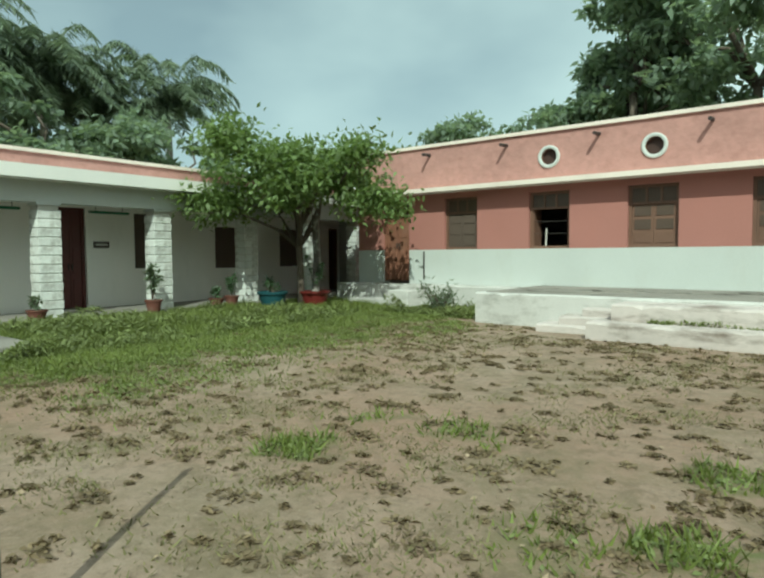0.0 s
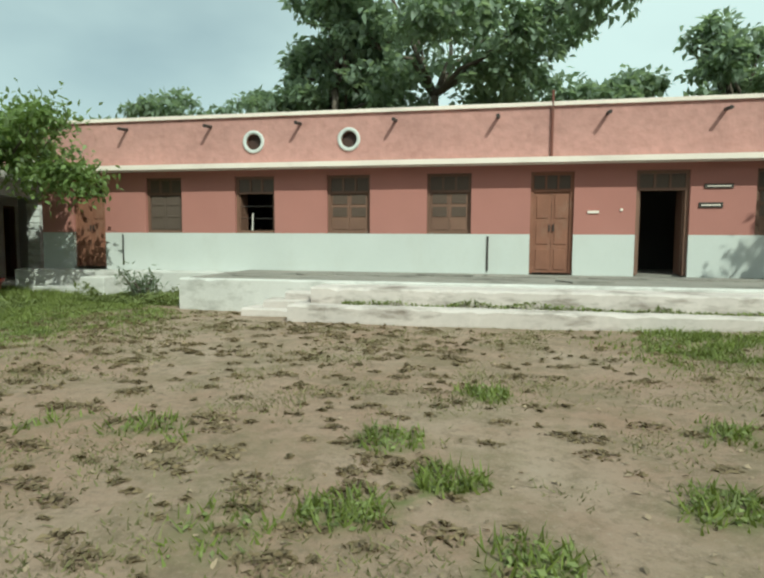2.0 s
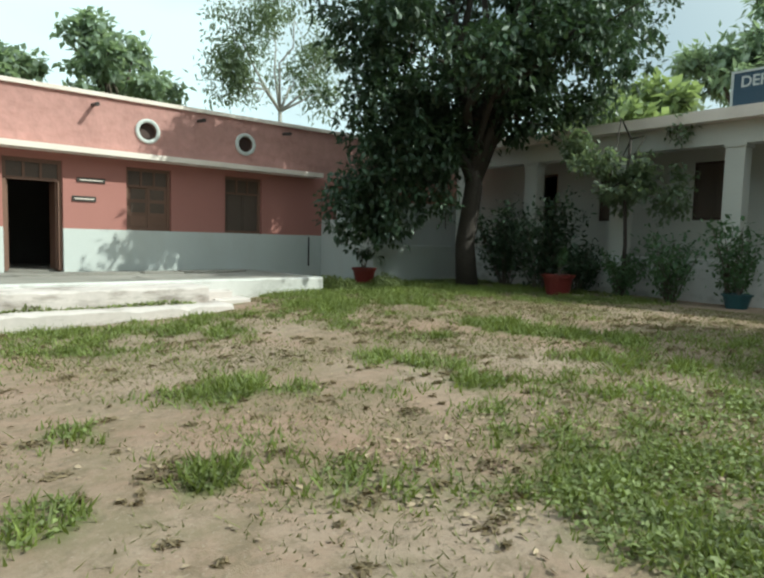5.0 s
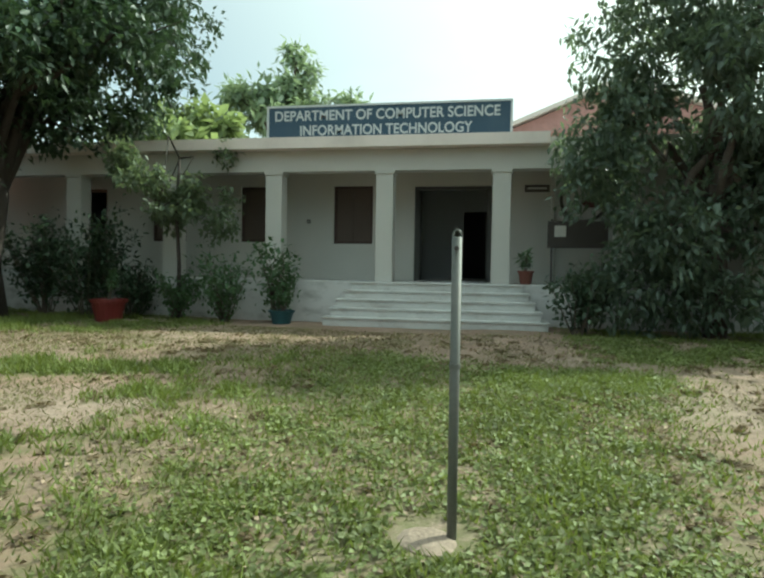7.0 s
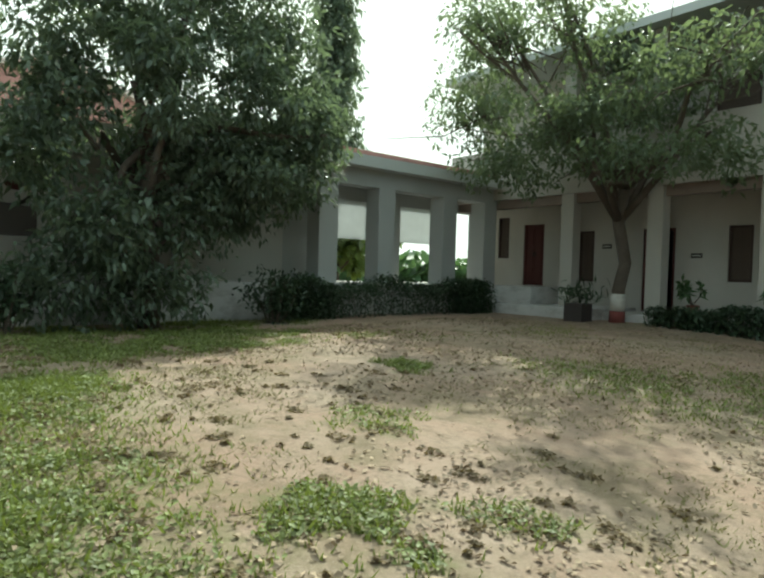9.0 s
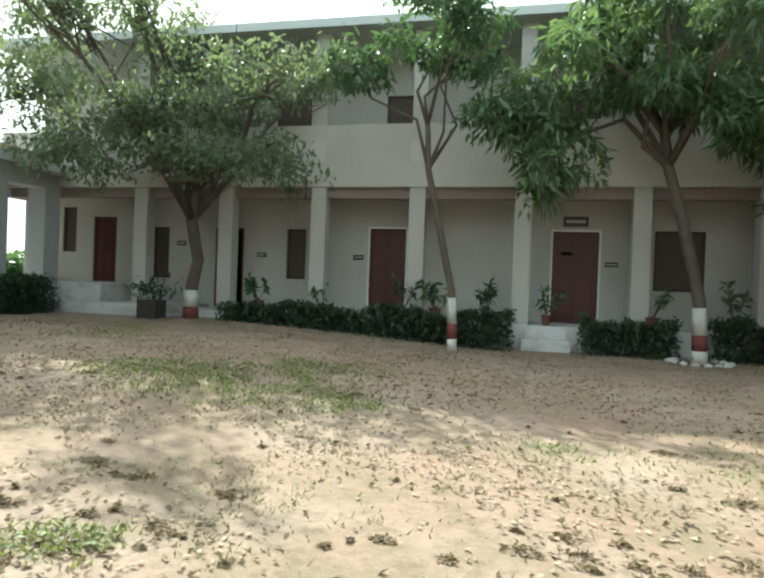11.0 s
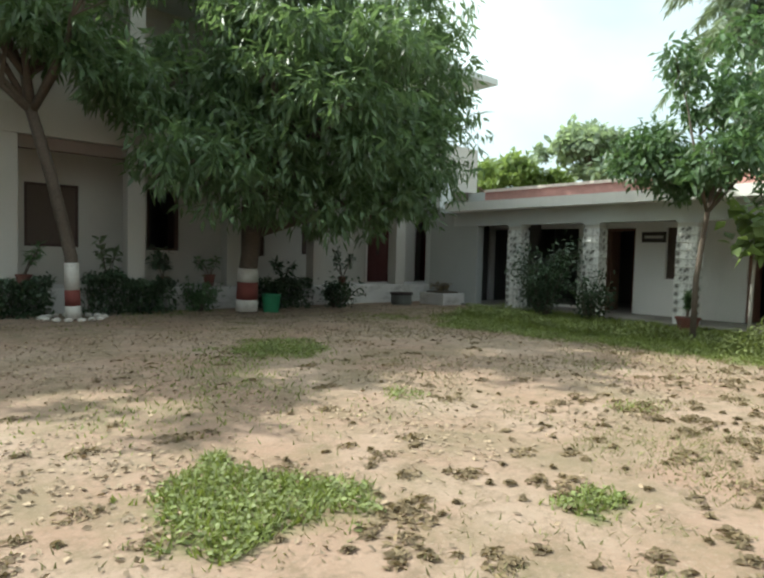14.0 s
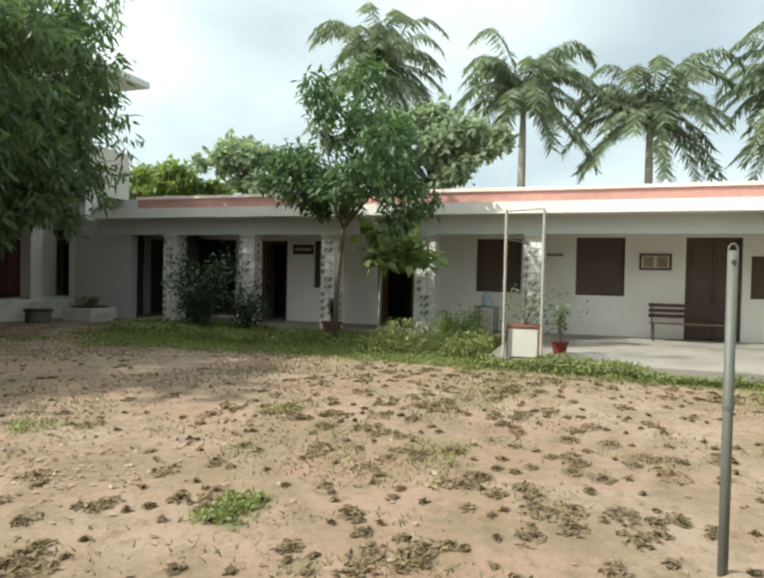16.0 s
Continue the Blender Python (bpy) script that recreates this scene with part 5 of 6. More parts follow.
def hedge(x0, x1, y0, y1, z0, z1, n, seed, label, leaf=None, name="hedge", leaf_size=(.1, .05)):
    rs = np.random.default_rng(seed)
    t = thing(name, ((x0 + x1) / 2, (y0 + y1) / 2, z0), label, "hedge")
    u = rs.uniform(0, 1, (n, 3))
    face = rs.integers(0, 4, n)
    u[face == 0, 2] = 1 - .25 * u[face == 0, 2] ** 2
    u[face == 1, 1] = 1 - .2 * u[face == 1, 1]
    u[face == 2, 1] = .2 * u[face == 2, 1]
    c = np.array((x0, y0, z0)) + u * np.array((x1 - x0, y1 - y0, z1 - z0))
    L = max(x1 - x0, y1 - y0)
    along = c[:, 0] if x1 - x0 > y1 - y0 else c[:, 1]
    bump = .12 * np.sin(along * 2.1 + seed) + .08 * np.sin(along * 5.3) + .05 * np.sin(along * 11)
    c[:, 2] = z0 + (c[:, 2] - z0) * (1 + bump) + rs.normal(size=n) * .03
    c += rs.normal(size=(n, 3)) * .035
    link_mesh("foliage", leaves_mesh("foliage", c, rs.normal(size=(n, 3)) + (0, 0, .4), leaf_size[0], leaf_size[1], rs), leaf or L_MID, t)
    bm = bmesh.new()
    for k in range(int(L * 5)):
        f = (k + .5) / int(L * 5)
        p = (x0 + (x1 - x0) * f, (y0 + y1) / 2 + rs.uniform(-.1, .1)) if x1 - x0 > y1 - y0 else ((x0 + x1) / 2 + rs.uniform(-.1, .1), y0 + (y1 - y0) * f)
        tube(bm, [(*p, z0 - .05), (p[0] + rs.uniform(-.1, .1), p[1] + rs.uniform(-.1, .1), z0 + (z1 - z0) * .8)], [.012, .006], 5)
    part("stem", bm, M_BARK, t)
    return t


def shrub(x, y, z, w, h, n, seed, label, leaf, leaf_size, name="shrub"):
    rs = np.random.default_rng(seed)
    t = thing(name, (x, y, z), label, "shrub")
    bm = bmesh.new()
    tips = []
    for k in range(14):
        a, q = rs.uniform(0, 6.3), rs.uniform(.2, 1)
        e = Vector((x + math.cos(a) * w * q, y + math.sin(a) * w * q, z + h * rs.uniform(.55, 1)))
        m = Vector((x, y, z)).lerp(e, .5) + Vector(rs.normal(size=3)) * .06
        tube(bm, [(x + .1 * math.cos(a), y + .1 * math.sin(a), z - .03), m, e], [.018, .012, .006], 5)
        tips += [np.array(m.lerp(e, f)) for f in (-.3, .1, .4, .7, 1)]
    part("stem", bm, M_BARK, t)
    tips = np.array(tips)
    c = tips[rs.integers(0, len(tips), n)] + rs.normal(size=(n, 3)) * w * .16
    c[:, 2] = np.maximum(c[:, 2], z + .02)
    link_mesh("foliage", leaves_mesh("foliage", c, rs.normal(size=(n, 3)) + (0, 0, .2), leaf_size[0], leaf_size[1], rs), leaf, t)
    return t


# west corner tubs
pot_plant(-11.98, 12.2, 0, .42, .5, M_RED, "large red tub with a shrub under the spreading tree", .9, L_MID, (.14, .06), 160, 1)
pot_plant(-12.7, 11.3, 0, .4, .5, M_BLUE, "wide teal-blue tub with low plants", .3, L_MID, (.1, .05), 120, 2)
pot_plant(-13.55, 11.9, .13, .15, .3, M_IRON, "small dark pot with a leafy plant by the column", .4, L_DARK, (.16, .06), 60, 3)
pot_plant(-13.6, 10.6, .13, .2, .26, M_TERRA, "terracotta pot with a bushy plant on the verandah edge", .55, L_MID, (.14, .06), 120, 4)
pot_plant(-13.6, 10.1, .13, .2, .22, M_TERRA, "terracotta pot with a low plant on the verandah edge", .3, L_MID, (.12, .05), 90, 5)
pot_plant(-13.45, 8.15, .13, .2, .3, M_TERRA, "terracotta pot with a tall pale-leaved plant by the column", 1.0, L_GREY, (.2, .09), 110, 6)
pot_plant(-13.5, 5.5, .13, .2, .25, M_TERRA, "terracotta pot with a small plant by the column", .35, L_GREY, (.12, .06), 80, 7)
shrub(-8.2, 12.9, 0, .7, .75, 420, 8, "pale spiky weed shrub against the platform end", L_GREY, (.2, .04), "weed_shrub")
# second mottled stem beside the tree
bm = tube(bmesh.new(), [(-11.98, 12.25, .4), (-11.9, 12.25, 1.4), (-11.9, 12.2, 2.6)], [.12, .11, .1], 10)
tagged(part("mottled_trunk", bm, mat("lime-mottled bark", (.10, .085, .075), .95, 12, .3, .5, stain=(.6, .58, .54), stain_amount=.9, stain_scale=5)), "dark stem mottled with old white lime paint", "trunk")

M_FOOT = mat("sandy mortar", (0.30, 0.235, 0.18), 0.95, 8, 0.3, 0.6, stain=(0.18, 0.13, 0.09), stain_amount=0.7, stain_scale=4)
# net poles of the court
for x, y, h, foot in ((4.64, .5, 1.6, .2), (-2.5, .83, 1.762, .12)):
    z = GZ(x, y)
    t = thing("net_pole", (x, y, z), "grey galvanised net pole set in the court earth", "pole", "net poles")
    part("pipe", tube(bmesh.new(), [(x, y, z - .3), (x, y, z + h)], [.026, .026], 16), M_STEEL, t, smooth=True)
    part("collar", tube(bmesh.new(), [(x, y, z + .92), (x, y, z + .945)], [.03, .03], 16), M_STEEL, t)
    bm = bmesh.new()
    for k in range(14):
        a, b = math.pi * k / 14, math.pi * (k + 1) / 14
        tube(bm, [(x, y + .022 * math.cos(a), z + h + .035 * math.sin(a)), (x, y + .022 * math.cos(b), z + h + .035 * math.sin(b))], [.006, .006], 6)
    part("eyelet", bm, M_STEEL, t)
    part("pulley", tube(bmesh.new(), [(x - .045, y, z + h - .06), (x + .045, y, z + h - .06)], [.012, .012], 10), M_IRON, t)
    bm = lathe(bmesh.new(), (x - .1 * foot, y + .6 * foot, z), [(foot, -.06), (foot * .85, .02), (foot * .55, .04), (foot * .2, .045)], 11)
    for v in bm.verts:
        v.co.x += .12 * foot * math.sin(9 * v.co.y)
    part("footing", bm, M_FOOT, t, "rough concrete footing")

# bench on the west verandah
bx, by0, by1, bz = -15.45, 1.62, 3.42, .13
t = thing("bench", (bx, (by0 + by1) / 2, bz), "dark metal bench with slatted seat and back", "bench")
for k in range(4):
    part("seat_slat", boxes((bx + .02 + .105 * k, bx + .11 + .105 * k, by0, by1, bz + .42, bz + .445), bevel=.006), M_DKWOOD, t)
for k in range(3):
    part("back_slat", boxes((bx - .06 - .015 * k, bx - .035 - .015 * k, by0, by1, bz + .56 + .13 * k, bz + .65 + .13 * k), bevel=.006), M_DKWOOD, t)
for y in (by0 + .06, by1 - .1):
    part("leg", boxes((bx + .38, bx + .42, y, y + .04, bz, bz + .42)), M_IRON, t)
    part("leg", tube(bmesh.new(), [(bx + .06, y + .02, bz), (bx - .02, y + .02, bz + .45), (bx - .1, y + .02, bz + .92)], [.02, .02, .02], 8), M_IRON, t)
    part("rail", boxes((bx - .02, bx + .42, y, y + .04, bz + .38, bz + .419)), M_IRON, t)
# notice board by the bench
t = thing("notice_board", (WW + .03, 1.78, 1.9), "small framed notice board on the verandah wall", "notice board")
part("frame", boxes((WW + .004, WW + .05, 1.4, 2.16, 1.88, 1.93), (WW + .004, WW + .05, 1.4, 2.16, 2.25, 2.3), (WW + .004, WW + .05, 1.4, 1.45, 1.93, 2.25), (WW + .004, WW + .05, 2.11, 2.16, 1.93, 2.25)), M_DKWOOD, t)
part("backing", boxes((WW + .004, WW + .02, 1.45, 2.11, 1.93, 2.25)), M_CREAM, t)
for y in (1.5, 1.82):
    part("paper", boxes((WW + .0205, WW + .024, y, y + .24, 1.96, 2.22)), M_FOOT, t)


def plate(axis, face, out, u, z, w, h, label="dark painted name plate beside a door"):
    t = thing("name_plate", base_of(axis, face, u, u, z), label, "plate", "name plates")
    o = lambda *a: oriented(axis, face, out, *a)
    part("board", boxes(o(u - w / 2, u + w / 2, .003, .03, z - h / 2, z + h / 2), bevel=.004), M_PLATE, t)
    part("writing", boxes(o(u - w * .38, u + w * .38, .0305, .033, z - h * .12, z + h * .14)), M_CREAM, t)


for u, z, w, h in ((8.15, 1.8, .42, .17), (-.75, 2.25, .5, .06), (-8.2, 2.35, .7, .3)):
    plate("y", WW, 1, u, z, w, h)
for u, z, w, h in ((6.25, 2.3, .3, .14), (-.75, 2.28, .34, .13), (.2, 3.42, .66, .28), (9.3, 2.3, .3, .13), (12.0, 2.6, .3, .14)):
    plate("x", SW, 1, u, z, w, h)
tagged(part("door_notice", boxes((.25, .55, SW - .075, SW - .062, 2.5, 2.6)), M_LETTER), "small white paper notice on the maroon door", "notice")
# framed planter stand on the terrace
px, py, pz = -10.25, -.95, .15
t = thing("planter_box", (px, py, pz), "white box planter in a pipe frame with a shrub", "planter")
part("trough", boxes((px - .25, px + .25, py - .27, py + .27, pz + .02, pz + .55), bevel=.02), M_CREAM, t)
part("trim", boxes((px - .27, px + .27, py - .29, py + .29, pz + .55, pz + .6), bevel=.01), M_TERRA, t)
for a, b in ((-.27, -.29), (-.27, .27), (.25, -.29), (.25, .27)):
    part("corner_strip", boxes((px + a, px + a + .02, py + b, py + b + .02, pz, pz + .549)), M_TERRA, t)
rs4 = np.random.default_rng(77)
c = np.array((px, py + .2, pz + .95)) + rs4.normal(size=(260, 3)) * (.22, .32, .22)
link_mesh("foliage", leaves_mesh("foliage", c, rs4.normal(size=(260, 3)), .11, .05, rs4), L_GREY, t)
bm = bmesh.new()
for k in range(8):
    e = c[k * 9]
    tube(bm, [(px, py, pz + .55), tuple((np.array((px, py, pz + .6)) + e) / 2), tuple(e)], [.012, .009, .005], 5)
part("stem", bm, M_BARK, t)
t = thing("pipe_frame", (px + .2, py, pz), "rusty white pipe frame standing at the planter", "frame")
for y in (py - .33, py + .33):
    part("upright", tube(bmesh.new(), [(px + .33, y, 0), (px + .33, y, 2.82)], [.026, .026], 10), M_BARK_PALE, t)
part("crossbar", tube(bmesh.new(), [(px + .33, py - .33, 2.8), (px + .33, py + .33, 2.84)], [.02, .02], 8), M_BAND_W, t)
part("brace", tube(bmesh.new(), [(px + .33, py - .33, 2.3), (px + .33, py + .1, 2.2)], [.012, .012], 8), M_IRON, t)
pot_plant(-11.1, -.35, .15, .17, .24, M_RED, "small red pot with a thin shrub on the terrace", .7, L_GREY, (.12, .05), 120, 31)
# water stand before the verandah window
t = thing("water_stand", (-15.2, -2.4, .13), "iron stand with a clear blue-white water jar", "stand")
for a, b in ((-.25, -.25), (-.25, .25), (.25, -.25), (.25, .25)):
    part("leg", boxes((-15.2 + a - .015, -15.2 + a + .015, -2.4 + b - .015, -2.4 + b + .015, .13, .8)), M_IRON, t)
part("shelf", boxes((-15.48, -14.92, -2.68, -2.12, .8, .83)), M_IRON, t)
jar = tagged(part("water_jar", lathe(bmesh.new(), (-15.2, -2.4, .83), [(.13, 0), (.145, .03), (.145, .26), (.06, .34), (.05, .4)], 18), mat("pale blue plastic", (.45, .55, .62), .25, 8, .08, 0)), "pale blue water jar on the iron stand", "jar")
pot_plant(-13.1, -6.0, .05, .26, .34, M_TERRA, "terracotta pot with a shrub by the white column", .6, L_MID, (.14, .06), 150, 32)
shrub(-12.7, -9.6, 0, 1.0, 2.2, 2400, 33, "dark climbing shrub before the verandah", L_DARK, (.12, .06))
shrub(-12.9, -8.3, 0, .7, 1.3, 900, 34, "dark shrub before the verandah column", L_DARK, (.12, .06))
shrub(-12.4, -2.6, 0, .8, .75, 1500, 35, "low green weeds by the terrace corner", L_LIGHT, (.1, .05), "weeds")
# south-west corner
t = thing("corner_planter", (-13.4, -14.0, .05), "low white masonry planter in the corner", "planter")
part("curb", boxes((-13.9, -12.9, -14.6, -13.5, -.05, .45), bevel=.02), M_WHITE_DIRTY, t)
part("soil", boxes((-13.75, -13.05, -14.45, -13.65, .45, .5), bevel=.02), M_SOIL, t)
shrub(-13.4, -14.1, .48, .35, .3, 200, 36, "dry brown plant in the corner planter", L_DRY, (.12, .05))
t = thing("drum", (-11.9, -14.4, .08), "low grey metal drum with a dark rim by the plinth", "drum")
part("body", lathe(bmesh.new(), (-11.9, -14.4, .05), [(.3, 0), (.34, .1), (.33, .34)], 20), M_STEEL, t)
part("rim", lathe(bmesh.new(), (-11.9, -14.4, .05), [(.36, .34), (.37, .38), (.36, .42), (.2, .41)], 20), M_IRON, t)
t = thing("waste_bin", (-6.85, -13.9, .08), "bright green plastic waste bin beside the mango trunk", "bin")
part("body", lathe(bmesh.new(), (-6.85, -13.9, .06), [(.2, 0), (.24, .42), (.26, .44), (.26, .48), (.23, .48), (.21, .2)], 20), M_GREENP, t)
# south hedge and pots
H_LABEL = "clipped dark green hedge along the verandah plinth"
for k, (a, b) in enumerate(((1.75, 4.0), (4.0, 6.4), (6.4, 9.4), (-1.9, .2), (-4.6, -2.6), (-8.6, -7.1))):
    hedge(a, b, -15.3, -14.55, GZ(a, -15), .9, int(2300 * (b - a) / 2), 60 + k, H_LABEL, L_DARK, leaf_size=(.14, .065))
S_POTS = ((6.85, .2, .6, L_MID), (4.6, .24, .95, L_DARK), (3.75, .26, .7, L_MID), (2.4, .22, .85, L_DARK), (.95, .2, .6, L_MID), (-1.5, .26, .8, L_MID), (-3.3, .2, .95, L_GREY), (-4.65, .22, .75, L_DARK), (-5.9, .26, .55, L_MID),
          (-8.3, .24, .6, L_DARK), (-10.35, .22, .9, L_DARK), (8.7, .24, .6, L_MID))
for k, (x, r, h, lf) in enumerate(S_POTS):
    big = .2 + .1 * ((k * 7) % 5) / 5
    pot_plant(x, -15.6 + .1 * math.sin(9 * k), FL_S, r * .62, .2 + .06 * (k % 3), M_TERRA if k % 3 else M_RED, ("tall leggy", "bushy", "broad-leaved", "arching")[k % 4] + " potted plant on the verandah edge", h, lf, (big, big * .4), 46 + 11 * (k % 4), 100 + k, 1.6 + .5 * (k % 3))
shrub(-9.3, -14.4, .08, .8, .8, 900, 37, "loose leafy shrub before the verandah", L_DARK, (.16, .06))
shrub(-5.3, -14.9, .08, .7, .7, 700, 38, "loose shrub with pale stems before the verandah", L_MID, (.14, .06))
rs5 = np.random.default_rng(9)
for k in range(16):
    a = 2 * math.pi * k / 16
    r = .55 + .08 * rs5.uniform()
    bm = bmesh.new()
    bmesh.ops.create_icosphere(bm, subdivisions=1, radius=.09)
    for v in bm.verts:
        v.co = Vector((v.co.x * rs5.uniform(.8, 1.3), v.co.y * rs5.uniform(.8, 1.2), v.co.z * .6)) + Vector((-2.2 + r * math.cos(a), -14.2 + r * math.sin(a), .11))
    tagged(part("border_stone", bm, M_BAND_W), "whitewashed stone in a ring round the trunk", "stone", "ring of stones")
t = thing("litter_box", (11.0, -14.2, .42), "dark square box planter with a drooping plant", "planter")
part("body", boxes((10.75, 11.3, -14.45, -13.95, .35, .92), bevel=.01), M_IRON, t)
rs6 = np.random.default_rng(12)
c = np.array((11.0, -14.2, 1.15)) + rs6.normal(size=(140, 3)) * (.28, .2, .16)
link_mesh("foliage", leaves_mesh("foliage", c, rs6.normal(size=(140, 3)), .3, .06, rs6), L_DARK, t)
# east side
hedge(14.0, 14.85, -14.4, -7.2, .35, 1.3, 15000, 80, "dark clipped hedge before the open wing", L_DARK)
for k, (x, y, w, h, n, lf) in enumerate(((14.3, 6.2, .9, 1.5, 800, L_MID), (14.3, 4.95, .7, 1.7, 800, L_MID), (14.4, 8.6, .8, 1.3, 1000, L_DARK), (13.9, 9.4, 1.0, 2.4, 2300, L_DARK), (14.0, 10.5, .9, 2.2, 1800, L_DARK), (14.3, 7.4, .6, 1.0, 700, L_MID), (13.6, -1.35, .6, 1.2, 800, L_DARK), (14.0, -6.7, .8, 1.1, 900, L_DARK))):
    shrub(x, y, .36, w, h, n, 200 + k, "leafy shrub in the bed before the entrance verandah", lf, (.15, .07))
pot_plant(13.2, 8.35, .34, .36, .5, M_RED, "large red tub with a shrub in the bed", .6, L_MID, (.14, .06), 150, 41)
pot_plant(13.95, 4.75, .35, .27, .3, M_BLUE, "teal-blue tub before the entrance bed", .4, L_MID, (.14, .06), 100, 42)
pot_plant(10.6, 12.4, .33, .3, .5, M_RED, "red tub in the shaded corner", .5, L_DARK, (.16, .07), 90, 43)
pot_plant(15.1, -.42, FL_E, .17, .3, M_TERRA, "terracotta pot with a spiky plant on the top step", .4, L_MID, (.2, .05), 70, 44)
t = thing("notice_board", (15.6, -1.5, FL_E), "dark notice board on an iron stand by the entrance", "notice board")
for y in (-1.0, -2.1):
    part("post", boxes((15.6, 15.64, y - .02, y + .02, FL_E, 2.75)), M_IRON, t)
part("board", boxes((15.56, 15.6, -2.2, -.9, 2.1, 2.7), bevel=.008), M_PLATE, t)
part("paper", boxes((15.551, 15.558, -1.3, -1.05, 2.35, 2.6)), M_CREAM, t)
bm = tube(bmesh.new(), [(EW - .05, -1.15, FL_E), (EW - .05, -1.15, 4.3)], [.05, .05], 10)
tagged(part("drain_pipe", bm, M_CREAM), "cream drain pipe on the verandah wall", "pipe")
plate("y", EW, -1, -.75, 3.62, .6, .18, "dark plate over the verandah wall")
plate("y", EW, -1, 5.1, 2.8, .1, .1, "small dark switch box on the verandah wall")


# painted ring on the shaded entrance wall
t = thing("wall_emblem", (EW - .02, -1.87, 3.35), "dark painted ring with a red mark on the wall", "emblem")
bm = bmesh.new()
rings = [[bm.verts.new((EW + d, -1.87 + q * math.cos(2 * math.pi * k / 36), 3.35 + q * math.sin(2 * math.pi * k / 36))) for k in range(36)] for q, d in ((.58, -.002), (.58, -.014), (.5, -.014), (.5, -.002))]
for a, b in zip(rings, rings[1:]):
    for k in range(36):
        bm.faces.new((a[k], a[(k + 1) % 36], b[(k + 1) % 36], b[k]))
part("ring", bm, M_PLATE, t)
bm = lathe(bmesh.new(), (0, 0, 0), [(.2, 0), (.2, .012)], 18)
bm.transform(Matrix.Translation((EW - .003, -2.05, 3.28)) @ Euler((0, -math.pi / 2, 0)).to_matrix().to_4x4() @ Matrix.Diagonal((.7, 1.2, 1, 1)))
part("mark", bm, M_MAROON, t, "plain dark red mark")
# lamp battens under the west verandah roof
for y in (5.3, 7.9):
    t = thing("lamp_batten", (-14.95, y, 2.56), "dark green lamp batten hung under the verandah roof", "lamp", "verandah lamps")
    part("housing", boxes((-15.02, -14.88, y - .5, y + .5, 2.56, 2.62), bevel=.012), M_GREENP, t)
    for dy in (-.35, .35):
        part("rod", boxes((-14.957, -14.943, y + dy - .007, y + dy + .007, 2.62, 3.14)), M_IRON, t)


L_OLIVE = leaf_mat("olive grass blade", (0.175, 0.165, 0.075), 0.8, 0.2)
L_WEED = leaf_mat("weed leaf", (0.175, 0.205, 0.075), 0.6, 0.25)


# ---------- grass, clods and fallen leaves ----------
def blades_mesh(name, x, y, z, h, w, rs, lean=.5):
    n = len(x)
    a, b = rs.uniform(0, 2 * math.pi, n), rs.uniform(0, 2 * math.pi, n)
    dx, dy = np.cos(a) * w / 2, np.sin(a) * w / 2
    k = h * lean * rs.uniform(.2, 1.4, n)
    v = np.stack([np.stack([x - dx, y - dy, z - .01], 1), np.stack([x + dx, y + dy, z - .01], 1), np.stack([x + np.cos(b) * k, y + np.sin(b) * k, z + h], 1)], 1).reshape(-1, 3)
    me = bpy.data.meshes.new(name)
    me.vertices.add(n * 3)
    me.vertices.foreach_set("co", v.astype(np.float32).reshape(-1))
    me.loops.add(n * 3)
    me.loops.foreach_set("vertex_index", np.arange(n * 3, dtype=np.int32))
    me.polygons.add(n)
    me.polygons.foreach_set("loop_start", np.arange(0, n * 3, 3, dtype=np.int32))
    me.polygons.foreach_set("loop_total", np.full(n, 3, dtype=np.int32))
    me.update(calc_edges=True)
    return me


def clear_of_buildings(x, y):
    ok = (x > -13.7) & (x < 14.9) & (y > -15.3) & (y < 14.9)
    ok &= ~((x > -6.7) & (x < 9.0) & (y > 11.7)) & ~((x > -4.9) & (x < 6.7) & (y > 10.4))
    ok &= ~((x > 13.85) & (y > -.9) & (y < 3.9)) & ~((x < -9.95) & (y > -1.65) & (y < 4.15)) & ~((x < -6.6) & (y > 14.2))
    return ok & (np.hypot(x - 4.62, y - .6) > .23)


rs = np.random.default_rng(20)
N = 1700000
gx, gy = rs.uniform(-14, 15, N), rs.uniform(-15.3, 15, N)
g = grass_at(gx, gy)
keep = (rs.uniform(0, 1, N) < g ** 1.25 * .62) & clear_of_buildings(gx, gy)
gx, gy, g = gx[keep], gy[keep], g[keep]
tall = 1 + .5 * step01(2.4, 3, gy) * step01(-5, -4, gx) * step01(7, 6, gy) + 1.3 * step01(-9.5, -11.5, gx) * step01(1, 5, gy) + 1.1 * step01(-10, -11, gx) * step01(3, 1, gy) + .5 * step01(6.5, 9, gy) * step01(0, 3, gx)
gh = rs.uniform(.03, .085, len(gx)) * (.6 + .8 * g) * tall
gw = rs.uniform(.012, .026, len(gx)) * (.8 + .35 * tall)
tagged(link_mesh("grass", blades_mesh("grass", gx, gy, surface_z(gx, gy), gh, gw, rs, .9), L_GRASS), "uneven green courtyard grass in patches", "grass", kind="stuff")
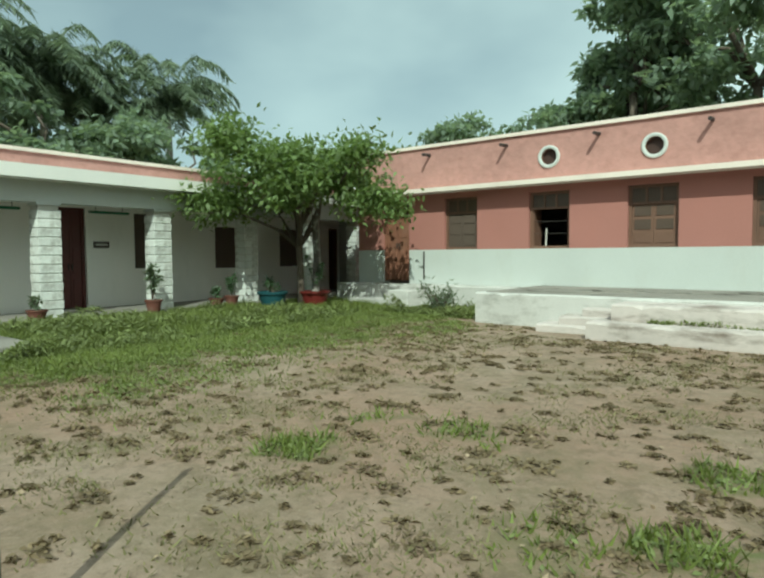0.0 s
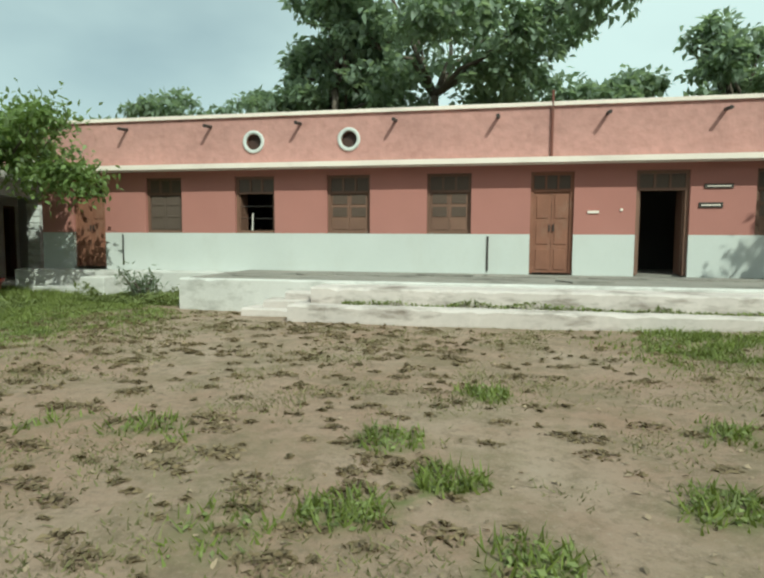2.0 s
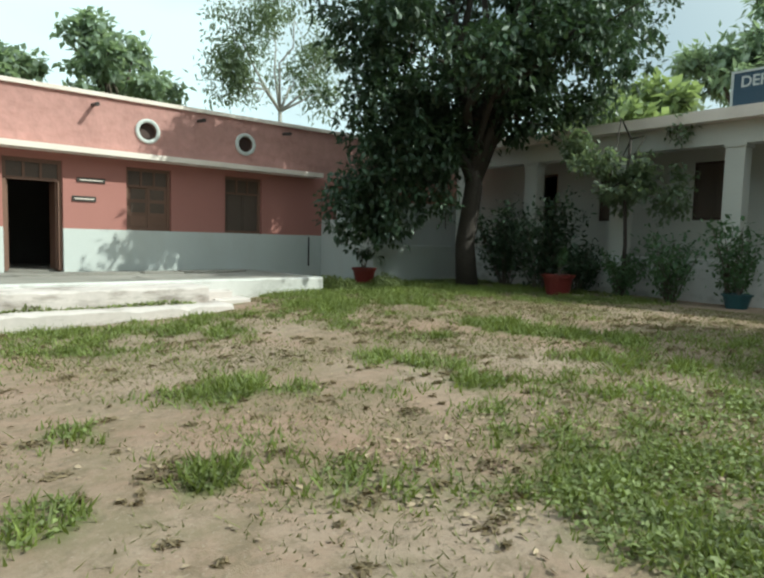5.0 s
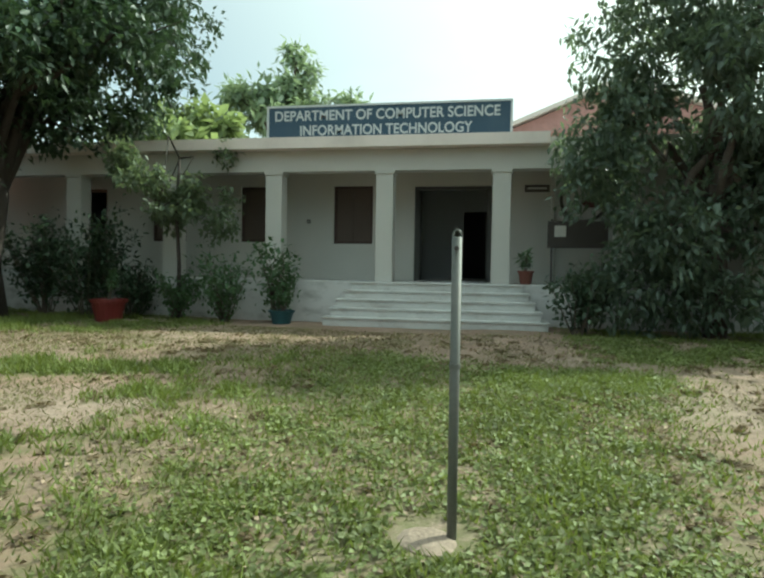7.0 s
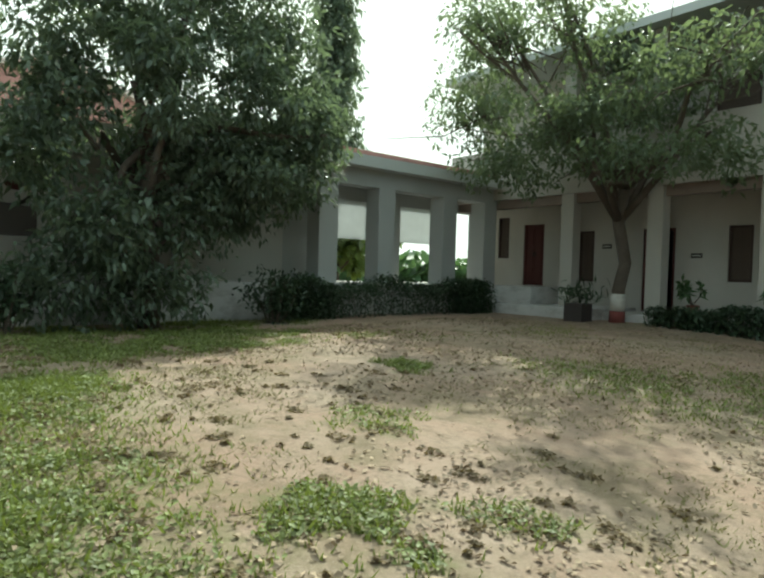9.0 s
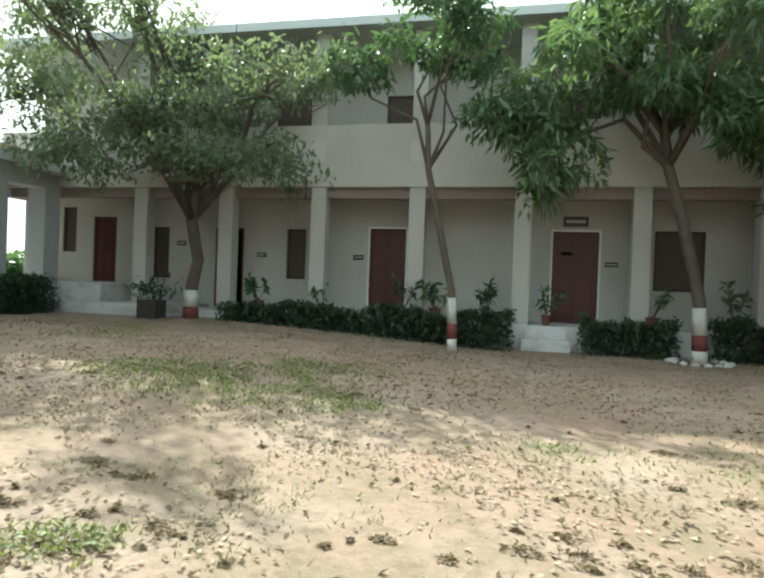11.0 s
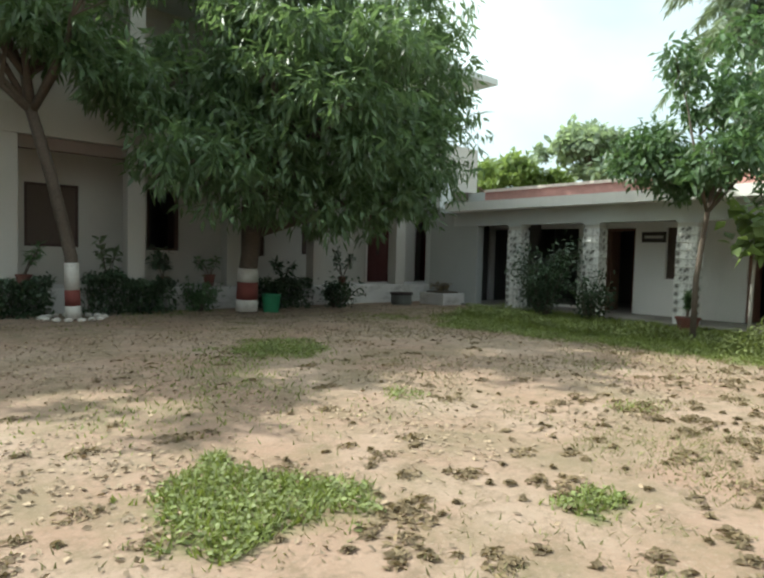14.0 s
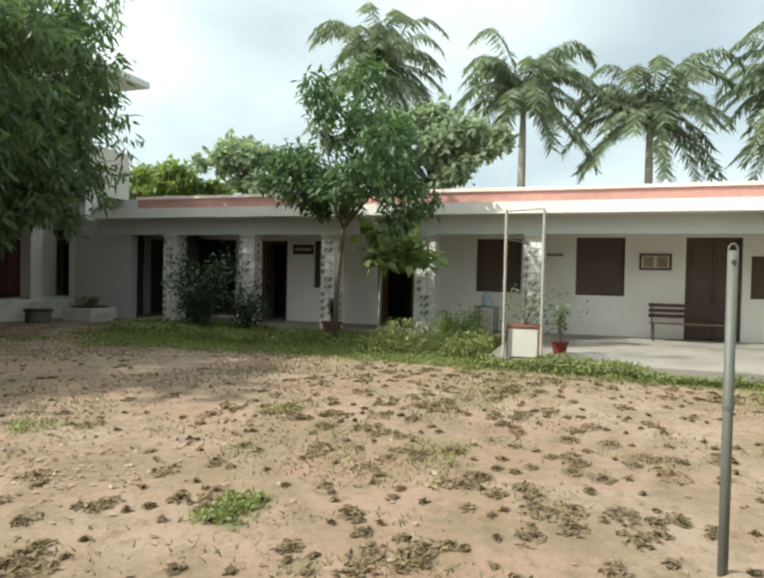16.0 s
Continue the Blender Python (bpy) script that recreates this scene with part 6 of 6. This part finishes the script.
# low broad-leaved weeds among the grass
n = 900000
wx, wy = rs.uniform(-13.5, 13, n), rs.uniform(-12, 13, n)
g = grass_at(wx, wy)
keep = (rs.uniform(0, 1, n) < .95 * step01(.2, .7, g) * np.where(wy > 2.2, .4, 1)) & clear_of_buildings(wx, wy)
wx, wy = wx[keep], wy[keep]
n = len(wx)
d = rs.normal(size=(n, 3)) * (1, 1, .35)
tagged(link_mesh("ground_weeds", leaves_mesh("ground_weeds", np.stack([wx, wy, surface_z(wx, wy) + rs.uniform(.005, .055, n)], 1), d, .05, .03, rs), L_WEED), "low broad-leaved green weeds among the grass", "weeds", kind="stuff")
# thin half-dead grass over much of the court
n = 900000
wx, wy = rs.uniform(-13, 13, n), rs.uniform(-13, 12, n)
thin = np.clip(.35 + .5 * wobble(wx, wy, 1.7, 0) + .5 * wobble(wx, wy, .5, 2), 0, 1) ** 1.3
thin = np.clip(thin + np.where((wx > 2.2) & (wy > 1.5), .35 + .3 * wobble(wx, wy, 1.1, 1), 0), 0, 1)
thin = thin * np.where(wy < -3, .5, 1) * np.where((wy < -2) & (wx > -3) & (wx < 3), .2, 1)
keep = (rs.uniform(0, 1, n) < .6 * thin) & clear_of_buildings(wx, wy)
wx, wy = wx[keep], wy[keep]
n = len(wx)
tagged(link_mesh("thin_grass", blades_mesh("thin_grass", wx, wy, surface_z(wx, wy), rs.uniform(.012, .045, n), rs.uniform(.012, .024, n), rs, 1.8), L_OLIVE), "thin olive half-dead grass over the earth", "grass", kind="stuff")
# tall weeds along the west side and in the joints of the steps
def weed_strip(x0, x1, y0, y1, h, n, z=None, size=(.1, .035)):
    x, y = rs.uniform(x0, x1, n), rs.uniform(y0, y1, n)
    hh = h * np.clip(.5 + .5 * wobble(x, y, .7, 1) + .3 * wobble(x, y, 1.9, 0), .08, 1.2)
    q = rs.uniform(0, 1, n)
    zz = (surface_z(x, y) if z is None else z) + hh * q
    d = rs.normal(size=(n, 3)) * (1, 1, .8) + (0, 0, .5)
    return np.stack([x, y, zz], 1), d


strips = [weed_strip(-13.3, -9.4, 4.3, 11.2, .34, 16000), weed_strip(-12.6, -10.1, -4.3, -1.7, .6, 9000), weed_strip(-12.8, -10.6, -11, -4.3, .26, 9000), weed_strip(-9.95, -9.3, -1.6, 4.1, .26, 4500),
          weed_strip(-9.5, -7.0, 12.0, 14.1, .4, 4500), weed_strip(9.0, 14, 11.2, 12.5, .3, 5000), weed_strip(-2.8, 5.4, 10.82, 10.94, .12, 900, .3, (.07, .02))]
tagged(link_mesh("tall_weeds", leaves_mesh("tall_weeds", np.concatenate([q[0] for q in strips]), np.concatenate([q[1] for q in strips]), .12, .034, rs), L_WEED), "tall rank weeds along walls, terrace and steps", "weeds", kind="stuff")
# dry flattened clods
K = 8500
cx, cy = rs.uniform(-12, 12, K), rs.uniform(-9, 11.5, K)
dens = np.where(cx < -.3, 1.0, .38) * np.where(cy < -4, .14, 1) * (.55 + .45 * step01(-.4, .6, wobble(cx, cy, 2.0, 1)))
sel = (rs.uniform(0, 1, K) < dens) & (grass_at(cx, cy) < .55)
cx, cy = cx[sel], cy[sel]
cr = .025 + .14 * rs.uniform(0, 1, len(cx)) ** 2.5
m = (cr * 330).astype(int) + 4
bx_, by_ = np.repeat(cx, m), np.repeat(cy, m)
rr = np.repeat(cr, m)
ang, q = rs.uniform(0, 2 * math.pi, len(bx_)), rs.uniform(0, 1, len(bx_)) ** .7
bx_, by_ = bx_ + rr * q * np.cos(ang) * 1.25, by_ + rr * q * np.sin(ang) * .85
lift = .006 + .03 * (1 - q) * rs.uniform(.3, 1, len(bx_))
ok = clear_of_buildings(bx_, by_)
bx_, by_, lift = bx_[ok], by_[ok], lift[ok]
n = len(bx_)
d = rs.normal(size=(n, 3)) * (1, 1, .22)
tagged(link_mesh("dry_clods", leaves_mesh("dry_clods", np.stack([bx_, by_, surface_z(bx_, by_) + lift], 1), d, .065, .026, rs), L_DRY), "dry flattened tufts scattered over the sand", "dry grass", kind="stuff")
# fallen leaves, thickest under the southern and eastern trees
n = 190000
lx, ly = rs.uniform(-13, 13, n), rs.uniform(-14.5, 12, n)
keep = clear_of_buildings(lx, ly) & (rs.uniform(0, 1, n) < np.where((ly < -3) | ((lx > 3) & (ly < 3.5)), .75 * np.clip(.5 + .6 * wobble(lx, ly, 1.2, 1), .08, 1), .025))
lx, ly = lx[keep], ly[keep]
n = len(lx)
d = rs.normal(size=(n, 3)) * (1, 1, .18)
tagged(link_mesh("fallen_leaves", leaves_mesh("fallen_leaves", np.stack([lx, ly, surface_z(lx, ly) + .014], 1), d, .055, .034, rs), L_LITTER), "dry brown fallen leaves on the earth", "leaf litter", kind="stuff")

# ---------- far belt of trees that closes the horizon ----------
rs = np.random.default_rng(30)
n = 42000
a = rs.uniform(0, 2 * math.pi, n)
R = rs.uniform(52, 62, n)
hh = 3.2 + 1.6 * np.sin(a * 9) + 1.2 * np.sin(a * 23 + 1) + .8 * np.sin(a * 51)
z = rs.uniform(0, 1, n) ** .8 * np.maximum(hh, 1.5)
c = np.stack([R * np.cos(a), R * np.sin(a), z], 1)
tagged(link_mesh("distant_woods", leaves_mesh("distant_woods", c, rs.normal(size=(n, 3)), 1.5, .9, rs), L_MID), "distant belt of green woods round the grounds", "woods", kind="stuff")
